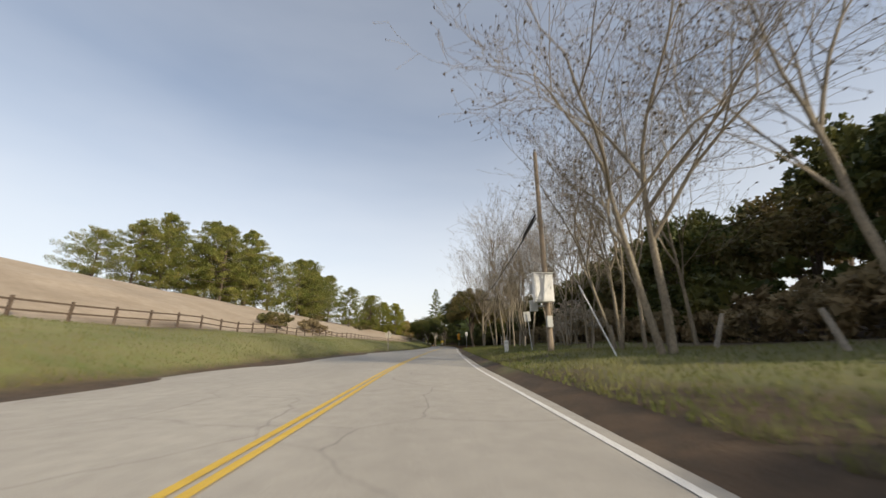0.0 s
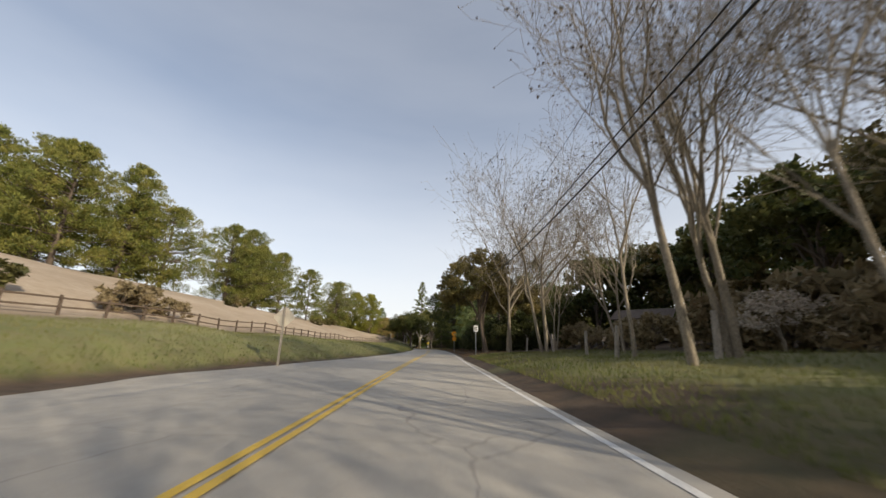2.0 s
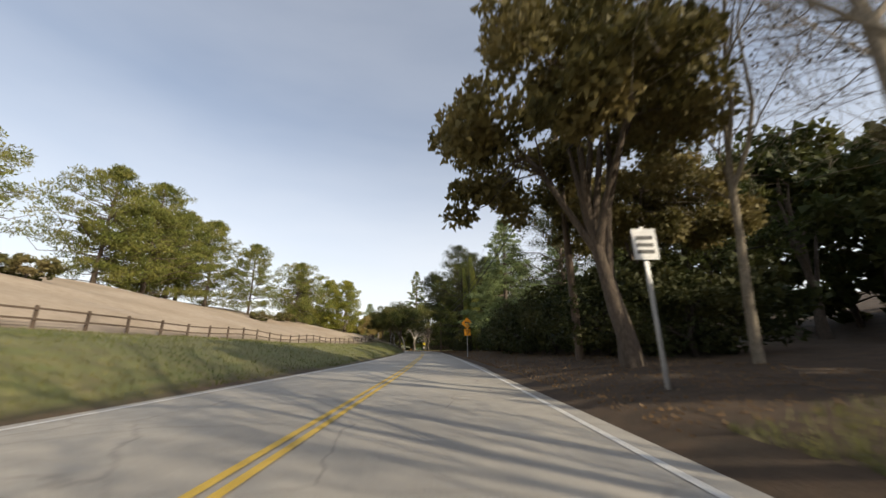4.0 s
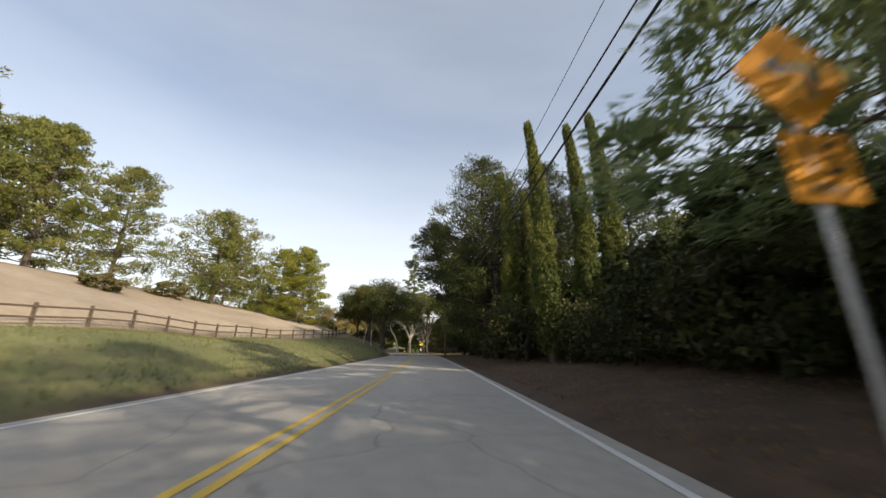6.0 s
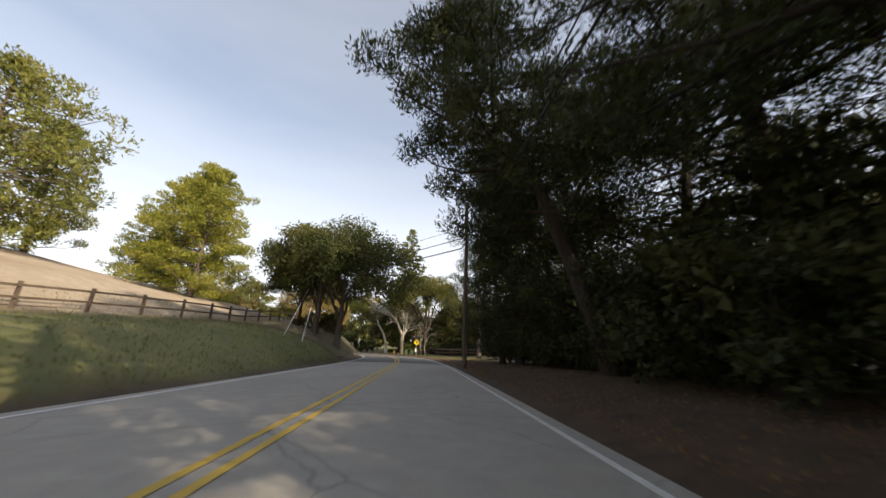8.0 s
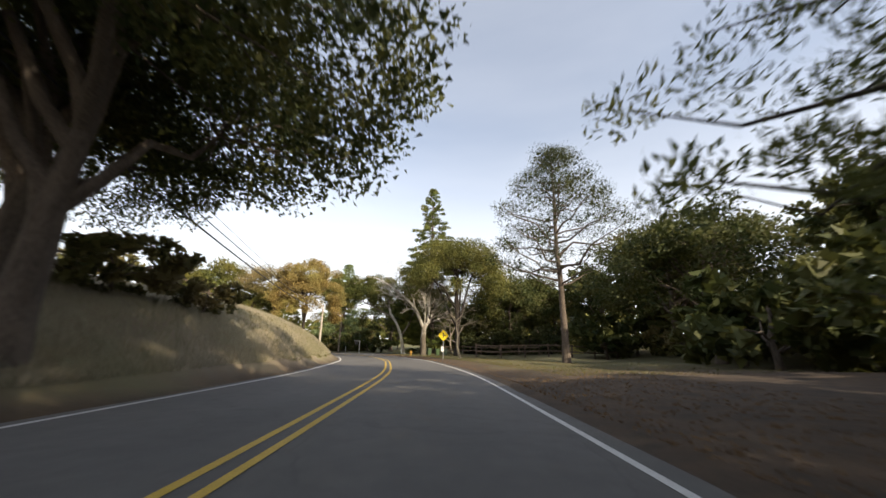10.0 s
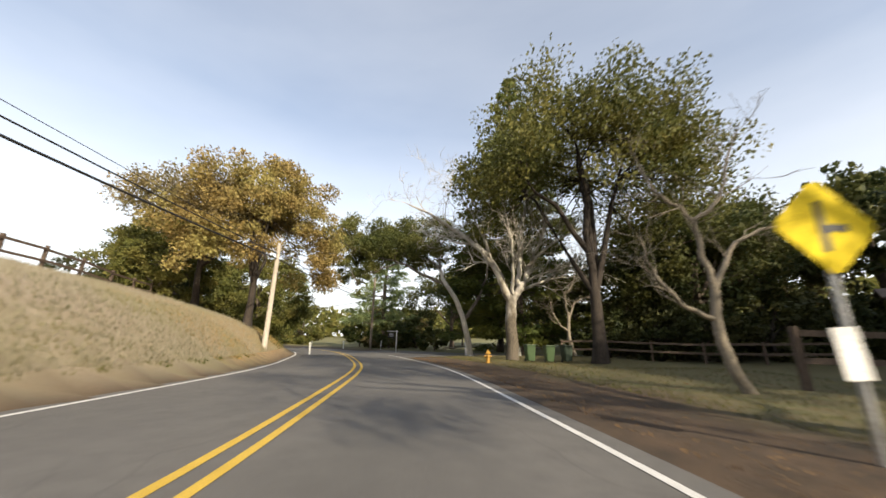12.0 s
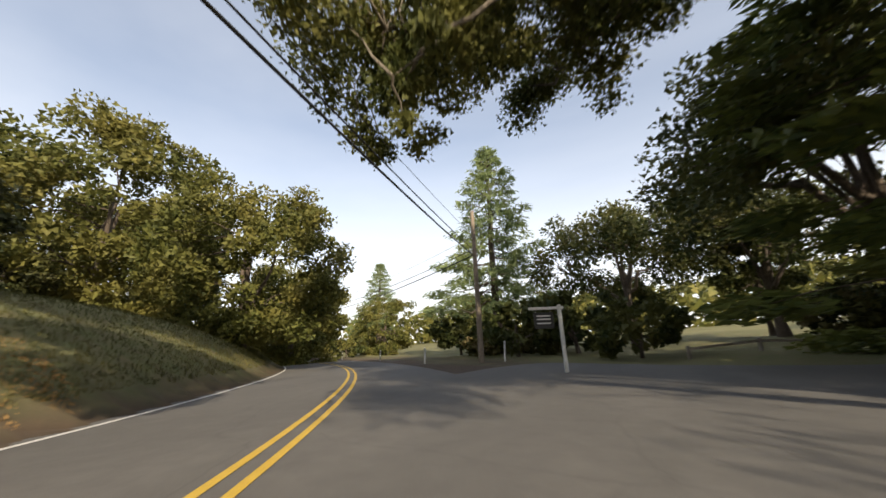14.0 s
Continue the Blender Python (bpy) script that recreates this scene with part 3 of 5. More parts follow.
def grow(name, kind, h, spread, seed, leaf_mat, bark_mat, leaves=9000, leaf=(0.34, 0.16), trunk_r=0.22, base=0.18, label="", lean=(0, 0), clusters=None, category="tree", twigs=2, inner=0.2):
    """A tree as a thing of two parts: trunk with limbs, and a crown of leaves in clumps."""
    r = np.random.default_rng(seed)
    TP, TR = trunk_line(h * (0.97 if kind != "round" else 0.6), trunk_r, lean, r=r)
    lines = [(TP, TR)]
    C, S = [], []
    if kind == "pine":
        n = clusters or 95
        for i in range(n):
            f = base + (1 - base) * ((i + r.random()) / n) ** 0.9
            prof = spread * (1 - ((f - base) / (1 - base)) ** 1.7) * 0.95 + 0.35
            prof *= 0.55 + 0.45 * min(1, (f - base) / 0.12 + 0.35)
            ang = i * 2.4 + r.normal(0, 0.5)
            q = prof * (r.uniform(0.3, 0.75) if i % 3 == 0 else r.uniform(0.7, 1.08))
            p = at_height(TP, h * f)
            c = p + np.array([math.cos(ang) * q, math.sin(ang) * q, r.normal(0, 0.25) + 0.12 * q])
            C.append(c)
            s = 0.55 + 0.22 * spread * (1 - 0.5 * f) * r.uniform(0.5, 0.8)
            S.append((s, s, s * r.uniform(0.45, 0.8)))
            if i % twigs == 0:
                lines.append(limb_line(at_height(TP, max(0.3, h * f - 0.25 * q)), c, -0.1, 0.03 + 0.035 * q * 0.4, 0.02, r=r))
    elif kind == "boughs":
        # spreading boughs in uneven tiers, each with flat clumps of needles towards its tip
        n = (clusters or 150) // 3
        lobes = r.uniform(0.72, 1.12, 9)
        for i in range(n):
            g = ((i + r.random()) / n) ** 0.85
            f = base + (1 - base) * g
            ang = i * 2.4 + r.normal(0, 0.35)
            q = spread * (1 - g ** 2.3) ** 0.8 * (0.78 + 0.22 * min(1, g / 0.2)) * lobes[int(ang / 0.7) % 9] * r.uniform(0.72, 1.1) + 0.3
            p = at_height(TP, h * f * 0.985)
            way_out = np.array([math.cos(ang), math.sin(ang), 0])
            rise = r.uniform(-0.02, 0.3) + 0.3 * g
            tip = p + way_out * q + np.array([0, 0, rise * q])
            lines.append(limb_line(p, tip, -0.08 * q, 0.025 + 0.012 * q, 0.015, r=r))
            for e in (0.45, 0.74, 1.0):
                side = np.array([-way_out[1], way_out[0], 0]) * r.normal(0, 0.13 * q)
                C.append(p + (tip - p) * e + side + np.array([0, 0, r.normal(0.1, 0.12)]))
                w_c = (0.3 + 0.115 * spread) * r.uniform(0.7, 1.25) * (1.1 - 0.45 * g)
                S.append((w_c, w_c, w_c * r.uniform(0.5, 0.85)))
    elif kind == "round":
        n = clusters or 110
        lumps = r.normal(0, 1, (7, 3))
        lumps /= np.linalg.norm(lumps, axis=1)[:, None]
        mid = np.array([lean[0] * 0.8, lean[1] * 0.8, h * (0.5 + base * 0.5)])
        rz = h * (1 - base) * 0.5
        for i in range(n):
            v = r.normal(0, 1, 3)
            v /= np.linalg.norm(v)
            if v[2] < -0.55 and base > 0:
                v[2] *= -0.6
            lump = 0.84 + 0.26 * max(0, float((lumps @ v).max()) - 0.55) / 0.45 + r.normal(0, 0.05)
            q = lump * r.uniform(0.35, 1.0) ** 0.42
            c = mid + v * q * np.array([spread, spread, rz])
            C.append(c)
            s = r.uniform(0.125, 0.215) * spread
            S.append((s, s, s * 0.7))
        C = list(C)
        mains = []
        for m in range(7):
            target = C[int(r.integers(0, n))] if m else mid + np.array([0.2, 0.1, rz * 0.5])
            tip = mid + (target - mid) * 0.62
            fork = at_height(TP, h * r.uniform(0.15, 0.4))
            elbow = fork * 0.45 + tip * 0.55 + np.array([0, 0, 0.04 * h])
            P = np.array([fork, fork * 0.62 + elbow * 0.38, elbow, elbow * 0.45 + tip * 0.55, tip])
            P[1:] += r.normal(0, 0.025 * spread, (4, 3))
            lines.append((P, np.linspace(trunk_r * 0.55, trunk_r * 0.16, 5)))
            mains += [P[2], P[3], P[4]]
        mains = np.array(mains)
        for i in range(0, n, twigs):
            near = mains[np.argmin(np.linalg.norm(mains - C[i], axis=1))]
            lines.append(limb_line(near, C[i], 0.1, trunk_r * 0.13, 0.012, 4, r))
    elif kind == "column":
        n = clusters or 120
        for i in range(n):
            f = base + (1 - base) * (i + r.random()) / n
            q = spread * min(1, (1 - f) * 1.7 + 0.04) * (0.6 + 0.4 * min(1, f / 0.25)) * r.uniform(0.6, 1.05)
            ang = i * 2.4
            C.append(at_height(TP, h * f) + np.array([math.cos(ang) * q, math.sin(ang) * q, 0]))
            s = spread * 0.34
            S.append((s, s, s * 2.4))
    elif kind == "cedar":
        n = clusters or 130
        for i in range(n):
            f = base + (1 - base) * (i + r.random()) / n
            q = spread * (1 - f) ** 0.8 * r.uniform(0.35, 1.1) + 0.15
            ang = i * 2.4 + r.normal(0, 0.3)
            c = at_height(TP, h * f) + np.array([math.cos(ang) * q, math.sin(ang) * q, -0.16 * q])
            C.append(c)
            s = 0.35 + 0.15 * spread * (1 - f)
            S.append((s * 1.25, s * 1.25, s * 0.35))
            if i % 2 == 0:
                lines.append(limb_line(at_height(TP, h * f), c, 0.05, 0.05, 0.015, r=r))
    C, S = np.array(C), np.array(S)
    w = (S[:, 0] * S[:, 1]) ** 0.9
    pick = r.choice(len(C), leaves, p=w / w.sum())
    v = r.normal(0, 1, (leaves, 3))
    v /= np.linalg.norm(v, axis=1)[:, None]
    v *= r.uniform(0.25, 1.0, (leaves, 1)) ** 0.45
    P = C[pick] + v * S[pick] * r.uniform(0.85, 1.2, (leaves, 1))
    P[:, 2] = np.maximum(P[:, 2], 0.15)
    axis = v + np.array([0, 0, 0.5 if kind in ("pine", "column") else 0.9 if kind == "boughs" else 0.0])
    if kind == "column":
        axis = v * 0.4 + np.array([0, 0, 1.5])
    if kind == "cedar":
        axis = v * 0.4 + (P - np.array([TP[-1, 0] * 0.5, TP[-1, 1] * 0.5, 0])) * np.array([1, 1, 0]) * 0.6 + np.array([0, 0, -0.45])
    V, Q = cards(P, leaf[0], leaf[1], axis, 0.6, r)
    # larger cards deep inside the clumps, added to fill the crown and block light
    m = int(leaves * inner)
    if m:
        pick = r.choice(len(C), m, p=w / w.sum())
        PI = C[pick] + r.normal(0, 0.3, (m, 3)) * S[pick]
        PI[:, 2] = np.maximum(PI[:, 2], 0.3)
        big = leaf[0] * (1.1 if kind == "boughs" else 1.45)
        VI, QI = cards(PI, big, big * (0.25 if kind == "boughs" else 0.5), None, 1.0, r)
        Q = np.concatenate([Q, QI + len(V)])
        V = np.concatenate([V, VI])
    root = empty(name, 0, 0, -50)
    if category == "shrub":
        lines = lines[:9]
    TV, TQ = tubes(lines, 4 if category == "shrub" else 6)
    put("trunk", mesh_of("trunk", TV, quads=TQ, smooth=True), bark_mat, root)
    put("crown", mesh_of("crown", V, quads=Q), leaf_mat, root)
    tagged(root, label, category)
    return root


def bare(name, h, stems, seed, bark_mat, label, spread=0.5, lean=(0, 0), r0=0.16, depth=5, seeds=900, low=0.12, rmin=0.007):
    """A leafless tree: forking stems, boughs and many fine twigs, with a few dry seed heads."""
    r = np.random.default_rng(seed)
    lines, fine, tips = [], [], []

    def shoot(p, d, length, rad, level):
        n = 5 if level < 2 else 4 if level < 4 else 3
        P = [p]
        for k in range(n - 1):
            d = d + r.normal(0, (0.05, 0.1, 0.16, 0.22, 0.26, 0.28)[level], 3) + np.array([0, 0, 0.06])
            d /= np.linalg.norm(d)
            P.append(P[-1] + d * length / (n - 1))
        R = np.linspace(rad, max(rmin, rad * 0.45), n)
        (lines if level < 2 else fine).append((np.array(P), R))
        if level >= depth:
            tips.append(P[-1])
            return
        kids = (4, 4, 4, 3, 3, 2)[level]
        for k in range(kids):
            f = (k + 1) / kids if level else 0.4 + 0.6 * (k + 1) / kids
            i = min(n - 2, int(f * (n - 1) - 1e-6))
            g = f * (n - 1) - i
            q = P[i] * (1 - g) + P[i + 1] * g
            side = np.cross(d, r.normal(0, 1, 3))
            side /= np.linalg.norm(side) + 1e-9
            open_ = spread * r.uniform(0.5, 1.25) if f < 0.99 else spread * 0.35
            e = d + side * open_
            e /= np.linalg.norm(e)
            shoot(q, e, length * r.uniform(0.55, 0.78), max(rmin, rad * (0.5 if f < 0.99 else 0.45)), level + 1)

    for s in range(stems):
        ang = 6.28 * s / stems + r.normal(0, 0.4)
        k = 0.1 if stems > 1 else 0.02
        d = np.array([math.cos(ang) * k + lean[0], math.sin(ang) * k + lean[1], 1.0])
        d /= np.linalg.norm(d)
        shoot(np.array([math.cos(ang) * 0.12 * (stems > 1), math.sin(ang) * 0.12 * (stems > 1), -0.3]), d, h * r.uniform(0.42, 0.52), r0 * r.uniform(0.75, 1.0), 0)
    root = empty(name, 0, 0, -50)
    TV, TQ = tubes(lines, 7)
    put("trunk", mesh_of("trunk", TV, quads=TQ, smooth=True), bark_mat, root)
    FV, FQ = tubes(fine, 3)
    tagged(put("branchwork", mesh_of("branchwork", FV, quads=FQ, smooth=True), bark_mat, root, "fine leafless twigs"), kind="stuff")
    if seeds:
        tips = np.array(tips)
        P = tips[r.choice(len(tips), min(seeds, len(tips)), replace=False)]
        V, Q = cards(P, 0.13, 0.08, None, 1.0, r)
        tagged(put("seed_fluff", mesh_of("seed_fluff", V, quads=Q), M_seed, root, "dry brown seed heads"), kind="stuff")
    tagged(root, label, "tree")
    return root


def curve_through(points, step=4):
    """A smooth line through a few bends."""
    P = np.asarray(points, float)
    Q = np.concatenate([[2 * P[0] - P[1]], P, [2 * P[-1] - P[-2]]])
    out = []
    for i in range(1, len(Q) - 2):
        a, b, c, d = Q[i - 1], Q[i], Q[i + 1], Q[i + 2]
        for t in np.linspace(0, 1, step, endpoint=False):
            out.append(0.5 * (2 * b + (c - a) * t + (2 * a - 5 * b + 4 * c - d) * t * t + (3 * b - 3 * c + d - a) * t ** 3))
    out.append(P[-1])
    return np.array(out)


def limbed(name, boughs, seed, bark_mat, label, bole_mat=None, twig=2.4, per=7, levels=3, spread=0.8, rmin=0.01, blobs=(), leaf_mat=None, leaves=0, leaf=(0.2, 0.13), clusters=90):
    """A tree of known habit: trunk and main boughs as bends, with side shoots, twigs and, if any, leaf clumps in the given masses."""
    r = np.random.default_rng(seed)
    lines, fine = [], []

    def shoot(p, d, length, rad, level):
        P = [p]
        for k in range(3):
            d = d + r.normal(0, 0.2, 3) + np.array([0, 0, 0.05])
            d /= np.linalg.norm(d)
            P.append(P[-1] + d * length / 3)
        fine.append((np.array(P), np.linspace(rad, max(rmin * 0.7, rad * 0.5), 4)))
        if level >= levels:
            return
        for k in range(3):
            q = P[k + 1]
            e = d + r.normal(0, 1, 3) * spread * 0.75
            e /= np.linalg.norm(e)
            shoot(q, e, length * r.uniform(0.5, 0.75), max(rmin, rad * 0.55), level + 1)

    for k, (pts, r0, r1) in enumerate(boughs):
        P = curve_through(pts)
        P[1:] += r.normal(0, 0.04, (len(P) - 1, 3)) * (1 if k else 0.5)
        R = np.linspace(r0, r1, len(P))
        if k:
            R[-3:] *= np.array([0.85, 0.6, 0.25])
        if k == 0:
            R[0] *= 1.3
            R[1] *= 1.12
        lines.append((P, R))
        if k == 0 or not per:
            continue
        for j in range(per):
            f = 0.25 + 0.75 * (j + r.random()) / per
            i = min(len(P) - 2, int(f * (len(P) - 1)))
            d = P[i + 1] - P[i]
            d /= np.linalg.norm(d)
            side = np.cross(d, r.normal(0, 1, 3))
            side /= np.linalg.norm(side) + 1e-9
            shoot(P[i], d + side * spread + np.array([0, 0, 0.2]), twig * r.uniform(0.6, 1.2) * (1.15 - 0.4 * f), max(rmin * 1.6, R[i] * 0.4), 1)
    root = empty(name, 0, 0, -50)
    if blobs:
        C, S = [], []
        vol = np.array([np.prod(b[1]) ** 0.7 for b in blobs])
        for b, m in zip(blobs, np.maximum(4, clusters * vol / vol.sum()).astype(int)):
            for j in range(m):
                v = r.normal(0, 1, 3)
                v /= np.linalg.norm(v)
                C.append(np.array(b[0]) + v * np.array(b[1]) * r.uniform(0.3, 1.0) ** 0.45)
                q = r.uniform(0.22, 0.36) * min(b[1][0], 3.6)
                S.append((q, q, q * 0.7))
        C, S = np.array(C), np.array(S)
        ends = np.concatenate([P[len(P) // 2:] for P, R in lines[1:]])
        for i in range(0, len(C), 2):
            near = ends[np.argmin(np.linalg.norm(ends - C[i], axis=1))]
            lines.append(limb_line(near, C[i], 0.15, 0.045, 0.012, 4, r))
        w = S[:, 0] ** 1.8
        pick = r.choice(len(C), leaves, p=w / w.sum())
        v = r.normal(0, 1, (leaves, 3))
        v /= np.linalg.norm(v, axis=1)[:, None]
        v *= r.uniform(0.2, 1.0, (leaves, 1)) ** 0.45
        V, Q = cards(C[pick] + v * S[pick] * r.uniform(0.8, 1.25, (leaves, 1)), leaf[0], leaf[1], v, 0.7, r)
        m = leaves // 6
        pick = r.choice(len(C), m, p=w / w.sum())
        VI, QI = cards(C[pick] + r.normal(0, 0.3, (m, 3)) * S[pick], 0.34, 0.2, None, 1.0, r)
        Q = np.concatenate([Q, QI + len(V)])
        V = np.concatenate([V, VI])
        put("crown", mesh_of("crown", V, quads=Q), leaf_mat, root)
    TV, TQ = tubes(lines[:1], 14)
    put("trunk", mesh_of("trunk", TV, quads=TQ, smooth=True), bole_mat or bark_mat, root)
    for k in range(1, len(boughs)):
        TV, TQ = tubes(lines[k:k + 1], 9)
        put("bough", mesh_of("bough", TV, quads=TQ, smooth=True), bark_mat, root)
    if len(lines) > len(boughs):
        TV, TQ = tubes(lines[len(boughs):], 5)
        tagged(put("branchwork", mesh_of("branchwork", TV, quads=TQ, smooth=True), bark_mat, root), kind="stuff")
    if fine:
        FV, FQ = tubes(fine, 3)
        tagged(put("branchwork", mesh_of("branchwork", FV, quads=FQ, smooth=True), bark_mat, root, "fine leafless twigs"), kind="stuff")
    tagged(root, label, "tree")
    return root


def plant(kinds, spots, group=""):
    """Copies of the given trees at (x, y, scale, turn) and an optional choice; the makers themselves are removed."""
    for i, s in enumerate(spots):
        x, y, k, turn = s[:4]
        src = kinds[s[4] if len(s) > 4 else i % len(kinds)]
        t = copy_thing(src, Matrix.Translation((x, y, height(x, y) - 0.05)) @ pose(0, 0, 0, 0, 0, turn) @ Matrix.Scale(k, 4))
        if group:
            tagged(t, group=group)


def drop(kinds):
    for k in kinds:
        for o in (*k.children_recursive, k):
            bpy.data.objects.remove(o)


# --- rounded pines on the dry hill
pines = [
    grow("pine_tree", "boughs", 20.0, 8.2, 11, M_pine, M_bark, 16000, (0.5, 0.145), 0.3, 0.0, "broad green pine on the dry hillside", clusters=252),
    grow("pine_tree", "boughs", 22.0, 7.4, 12, M_pine, M_bark, 16000, (0.5, 0.145), 0.3, 0.03, "tall green pine on the dry hillside", clusters=252),
    grow("pine_tree", "boughs", 17.0, 9.4, 13, M_pine, M_bark, 16000, (0.5, 0.145), 0.3, 0.0, "wide low-branched pine on the dry hillside", clusters=252),
]
plant(pines, [
    (-70, 68, 0.62, 130, 2), (-69, 76, 0.72, 80), (-66, 80, 0.95, 20, 0), (-60, 84, 0.8, 120, 2),
    (-55, 80, 0.85, 250, 1), (-50, 78, 0.88, 90, 0), (-50, 88, 0.9, 170, 1), (-46, 92, 0.85, 300, 2), (-54, 94, 0.8, 40, 0),
], "pines on the dry hill")
plant(pines, [
    (-47, 113, 0.92, 60, 0), (-44, 118, 0.85, 130, 2), (-48, 123, 0.95, 10, 1), (-46, 126, 0.8, 210, 0),
    (-43, 132.5, 0.88, 100, 0), (-35.5, 134.5, 0.68, 20, 1), (-29.5, 144.5, 0.8, 250, 2), (-31.5, 150.5, 0.55, 150, 1), (-52, 137, 0.9, 210, 1), (-36, 168, 0.5, 70, 1),
    (-78, 95, 0.9, 30, 1), (-68, 108, 0.9, 190, 0),
    (-84, 48, 0.5, 60, 2),
], "pines on the dry hill")
drop(pines)
gold_pine = [grow("pine_tree", "boughs", 15.5, 6.2, 21, M_pine_gold, M_bark, 30000, (0.32, 0.12), 0.22, 0.0, "bright yellow-green pine beside the rail fence", clusters=240)]
plant(gold_pine, [(-20.6, 155.0, 0.86, 40), (-27.0, 161.5, 0.85, 150)], "bright pines by the fence")
drop(gold_pine)

# --- leafless trees along the right-hand verge
bares = [
    bare("bare_tree", 14.0, 3, 31, M_bark_pale, "leafless multi-stemmed tree with pale bark on the verge", 0.78, (-0.07, 0.0), r0=0.12, rmin=0.006),
    bare("bare_tree", 15.0, 1, 32, M_bark_pale, "leafless single-stemmed tree with pale bark on the verge", 0.78, r0=0.16, seeds=2200),
    bare("bare_tree", 13.5, 2, 33, M_bark_pale, "leafless forked tree with pale bark on the verge", 0.68, (-0.1, 0.05), r0=0.13),
    bare("bare_tree", 15.0, 3, 34, M_bark_pale, "tall leafless tree with several pale stems on the verge", 0.6, r0=0.15),
    bare("bare_tree", 15.0, 2, 35, M_bark_pale, "broad-crowned leafless tree with pale bark on the verge", 0.95, (-0.1, -0.02), r0=0.15, seeds=2400),
]
plant(bares, [
    (7.4, 11.8, 1.1, 0, 4), (8.0, 16.2, 0.9, 20, 0), (11.6, 8.6, 1.1, 100, 1), (9.6, 17.0, 0.8, 60, 1), (9.4, 23.0, 0.8, 200, 2), (9.8, 28.0, 0.95, 250, 0),
    (8.6, 34.0, 0.8, 10, 1), (7.3, 41.8, 1.15, 200, 1), (10.0, 43.4, 1.0, 40, 3), (11.6, 37.6, 0.95, 310, 0), (9.0, 47.6, 0.85, 80, 1),
], "leafless trees on the verge")
plant(bares, [
    (8.8, 59.4, 1.15, 10, 4), (7.6, 66.0, 1.1, 70, 4), (8.2, 70.0, 0.95, 10, 1), (12.5, 55.0, 0.9, 330, 2), (12.0, 66.0, 0.95, 250, 0), (13.5, 19.0, 0.9, 220, 1), (7.4, 37.0, 0.7, 90, 1),
], "leafless trees on the verge")
drop(bares)

# --- dark evergreens on the rise behind them
hill_oaks = [
    grow("oak_tree", "round", 14.0, 5.6, 41, M_oak, M_bark, 3800, (0.6, 0.37), 0.3, 0.08, "dark evergreen oak on the wooded rise", twigs=7),
    grow("oak_tree", "round", 12.0, 6.2, 42, M_olive, M_bark, 3800, (0.6, 0.37), 0.3, 0.06, "spreading dark evergreen oak on the wooded rise", twigs=7),
    grow("oak_tree", "round", 16.0, 5.2, 43, M_oak, M_bark, 3800, (0.6, 0.37), 0.3, 0.1, "tall dark evergreen oak on the wooded rise", twigs=7),
]
spots = []
r_h = np.random.default_rng(5)
for y in np.arange(-14, 168, 7.5):
    if not (60 < y < 80 or 136 < y < 162):
        spots.append((25 + r_h.normal(0, 1.5), y + r_h.normal(0, 1.2), r_h.uniform(0.75, 0.95), r_h.uniform(0, 360)))
    if 84 < y < 160:
        continue
    spots.append((37 + r_h.normal(0, 2), y + 3 + r_h.normal(0, 1.2), r_h.uniform(0.95, 1.2), r_h.uniform(0, 360)))
spots += [(34.0, 84.0, 0.95, 40, 0), (38.5, 76.0, 1.0, 100, 2), (41.0, 68.0, 1.0, 200, 0), (33.0, 65.0, 0.6, 10, 1), (31.0, 90.0, 0.9, 10, 2)]
plant(hill_oaks, spots, "evergreens on the wooded rise")
# big oaks of the bend and dark trees behind the junction
plant(hill_oaks, [(25, 206, 0.9, 30), (30, 197, 1.15, 10), (26, 214, 1.05, 90), (17, 214, 0.95, 20), (21, 221, 1.1, 160), (14, 226, 0.85, 10), (4, 232, 0.75, 200), (30, 190, 1.0, 140), (34, 202, 1.1, 200), (40, 178, 1.1, 30), (36, 165, 1.0, 80),
                   (-6, 243, 0.7, 300), (-16, 252, 0.6, 20), (-28, 258, 0.6, 120), (46, 222, 1.2, 250), (22, 240, 1.0, 310)], "dark oaks beyond the junction")
drop(hill_oaks)

# --- close pines in shade-darkened colours, cypresses and cedar
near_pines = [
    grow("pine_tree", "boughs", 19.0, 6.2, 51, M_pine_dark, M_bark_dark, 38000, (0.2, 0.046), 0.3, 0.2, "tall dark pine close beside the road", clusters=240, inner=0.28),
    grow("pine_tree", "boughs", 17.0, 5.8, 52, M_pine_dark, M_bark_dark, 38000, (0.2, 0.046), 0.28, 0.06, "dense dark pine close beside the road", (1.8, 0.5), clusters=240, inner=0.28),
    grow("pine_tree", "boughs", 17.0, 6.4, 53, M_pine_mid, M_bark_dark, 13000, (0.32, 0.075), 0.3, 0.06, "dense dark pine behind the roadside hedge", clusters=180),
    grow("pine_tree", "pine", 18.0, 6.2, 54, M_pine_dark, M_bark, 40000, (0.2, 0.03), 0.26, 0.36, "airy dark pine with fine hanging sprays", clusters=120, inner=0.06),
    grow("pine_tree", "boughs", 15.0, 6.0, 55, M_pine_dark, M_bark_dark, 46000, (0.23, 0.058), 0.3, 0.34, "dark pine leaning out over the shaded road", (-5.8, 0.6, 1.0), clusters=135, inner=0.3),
]
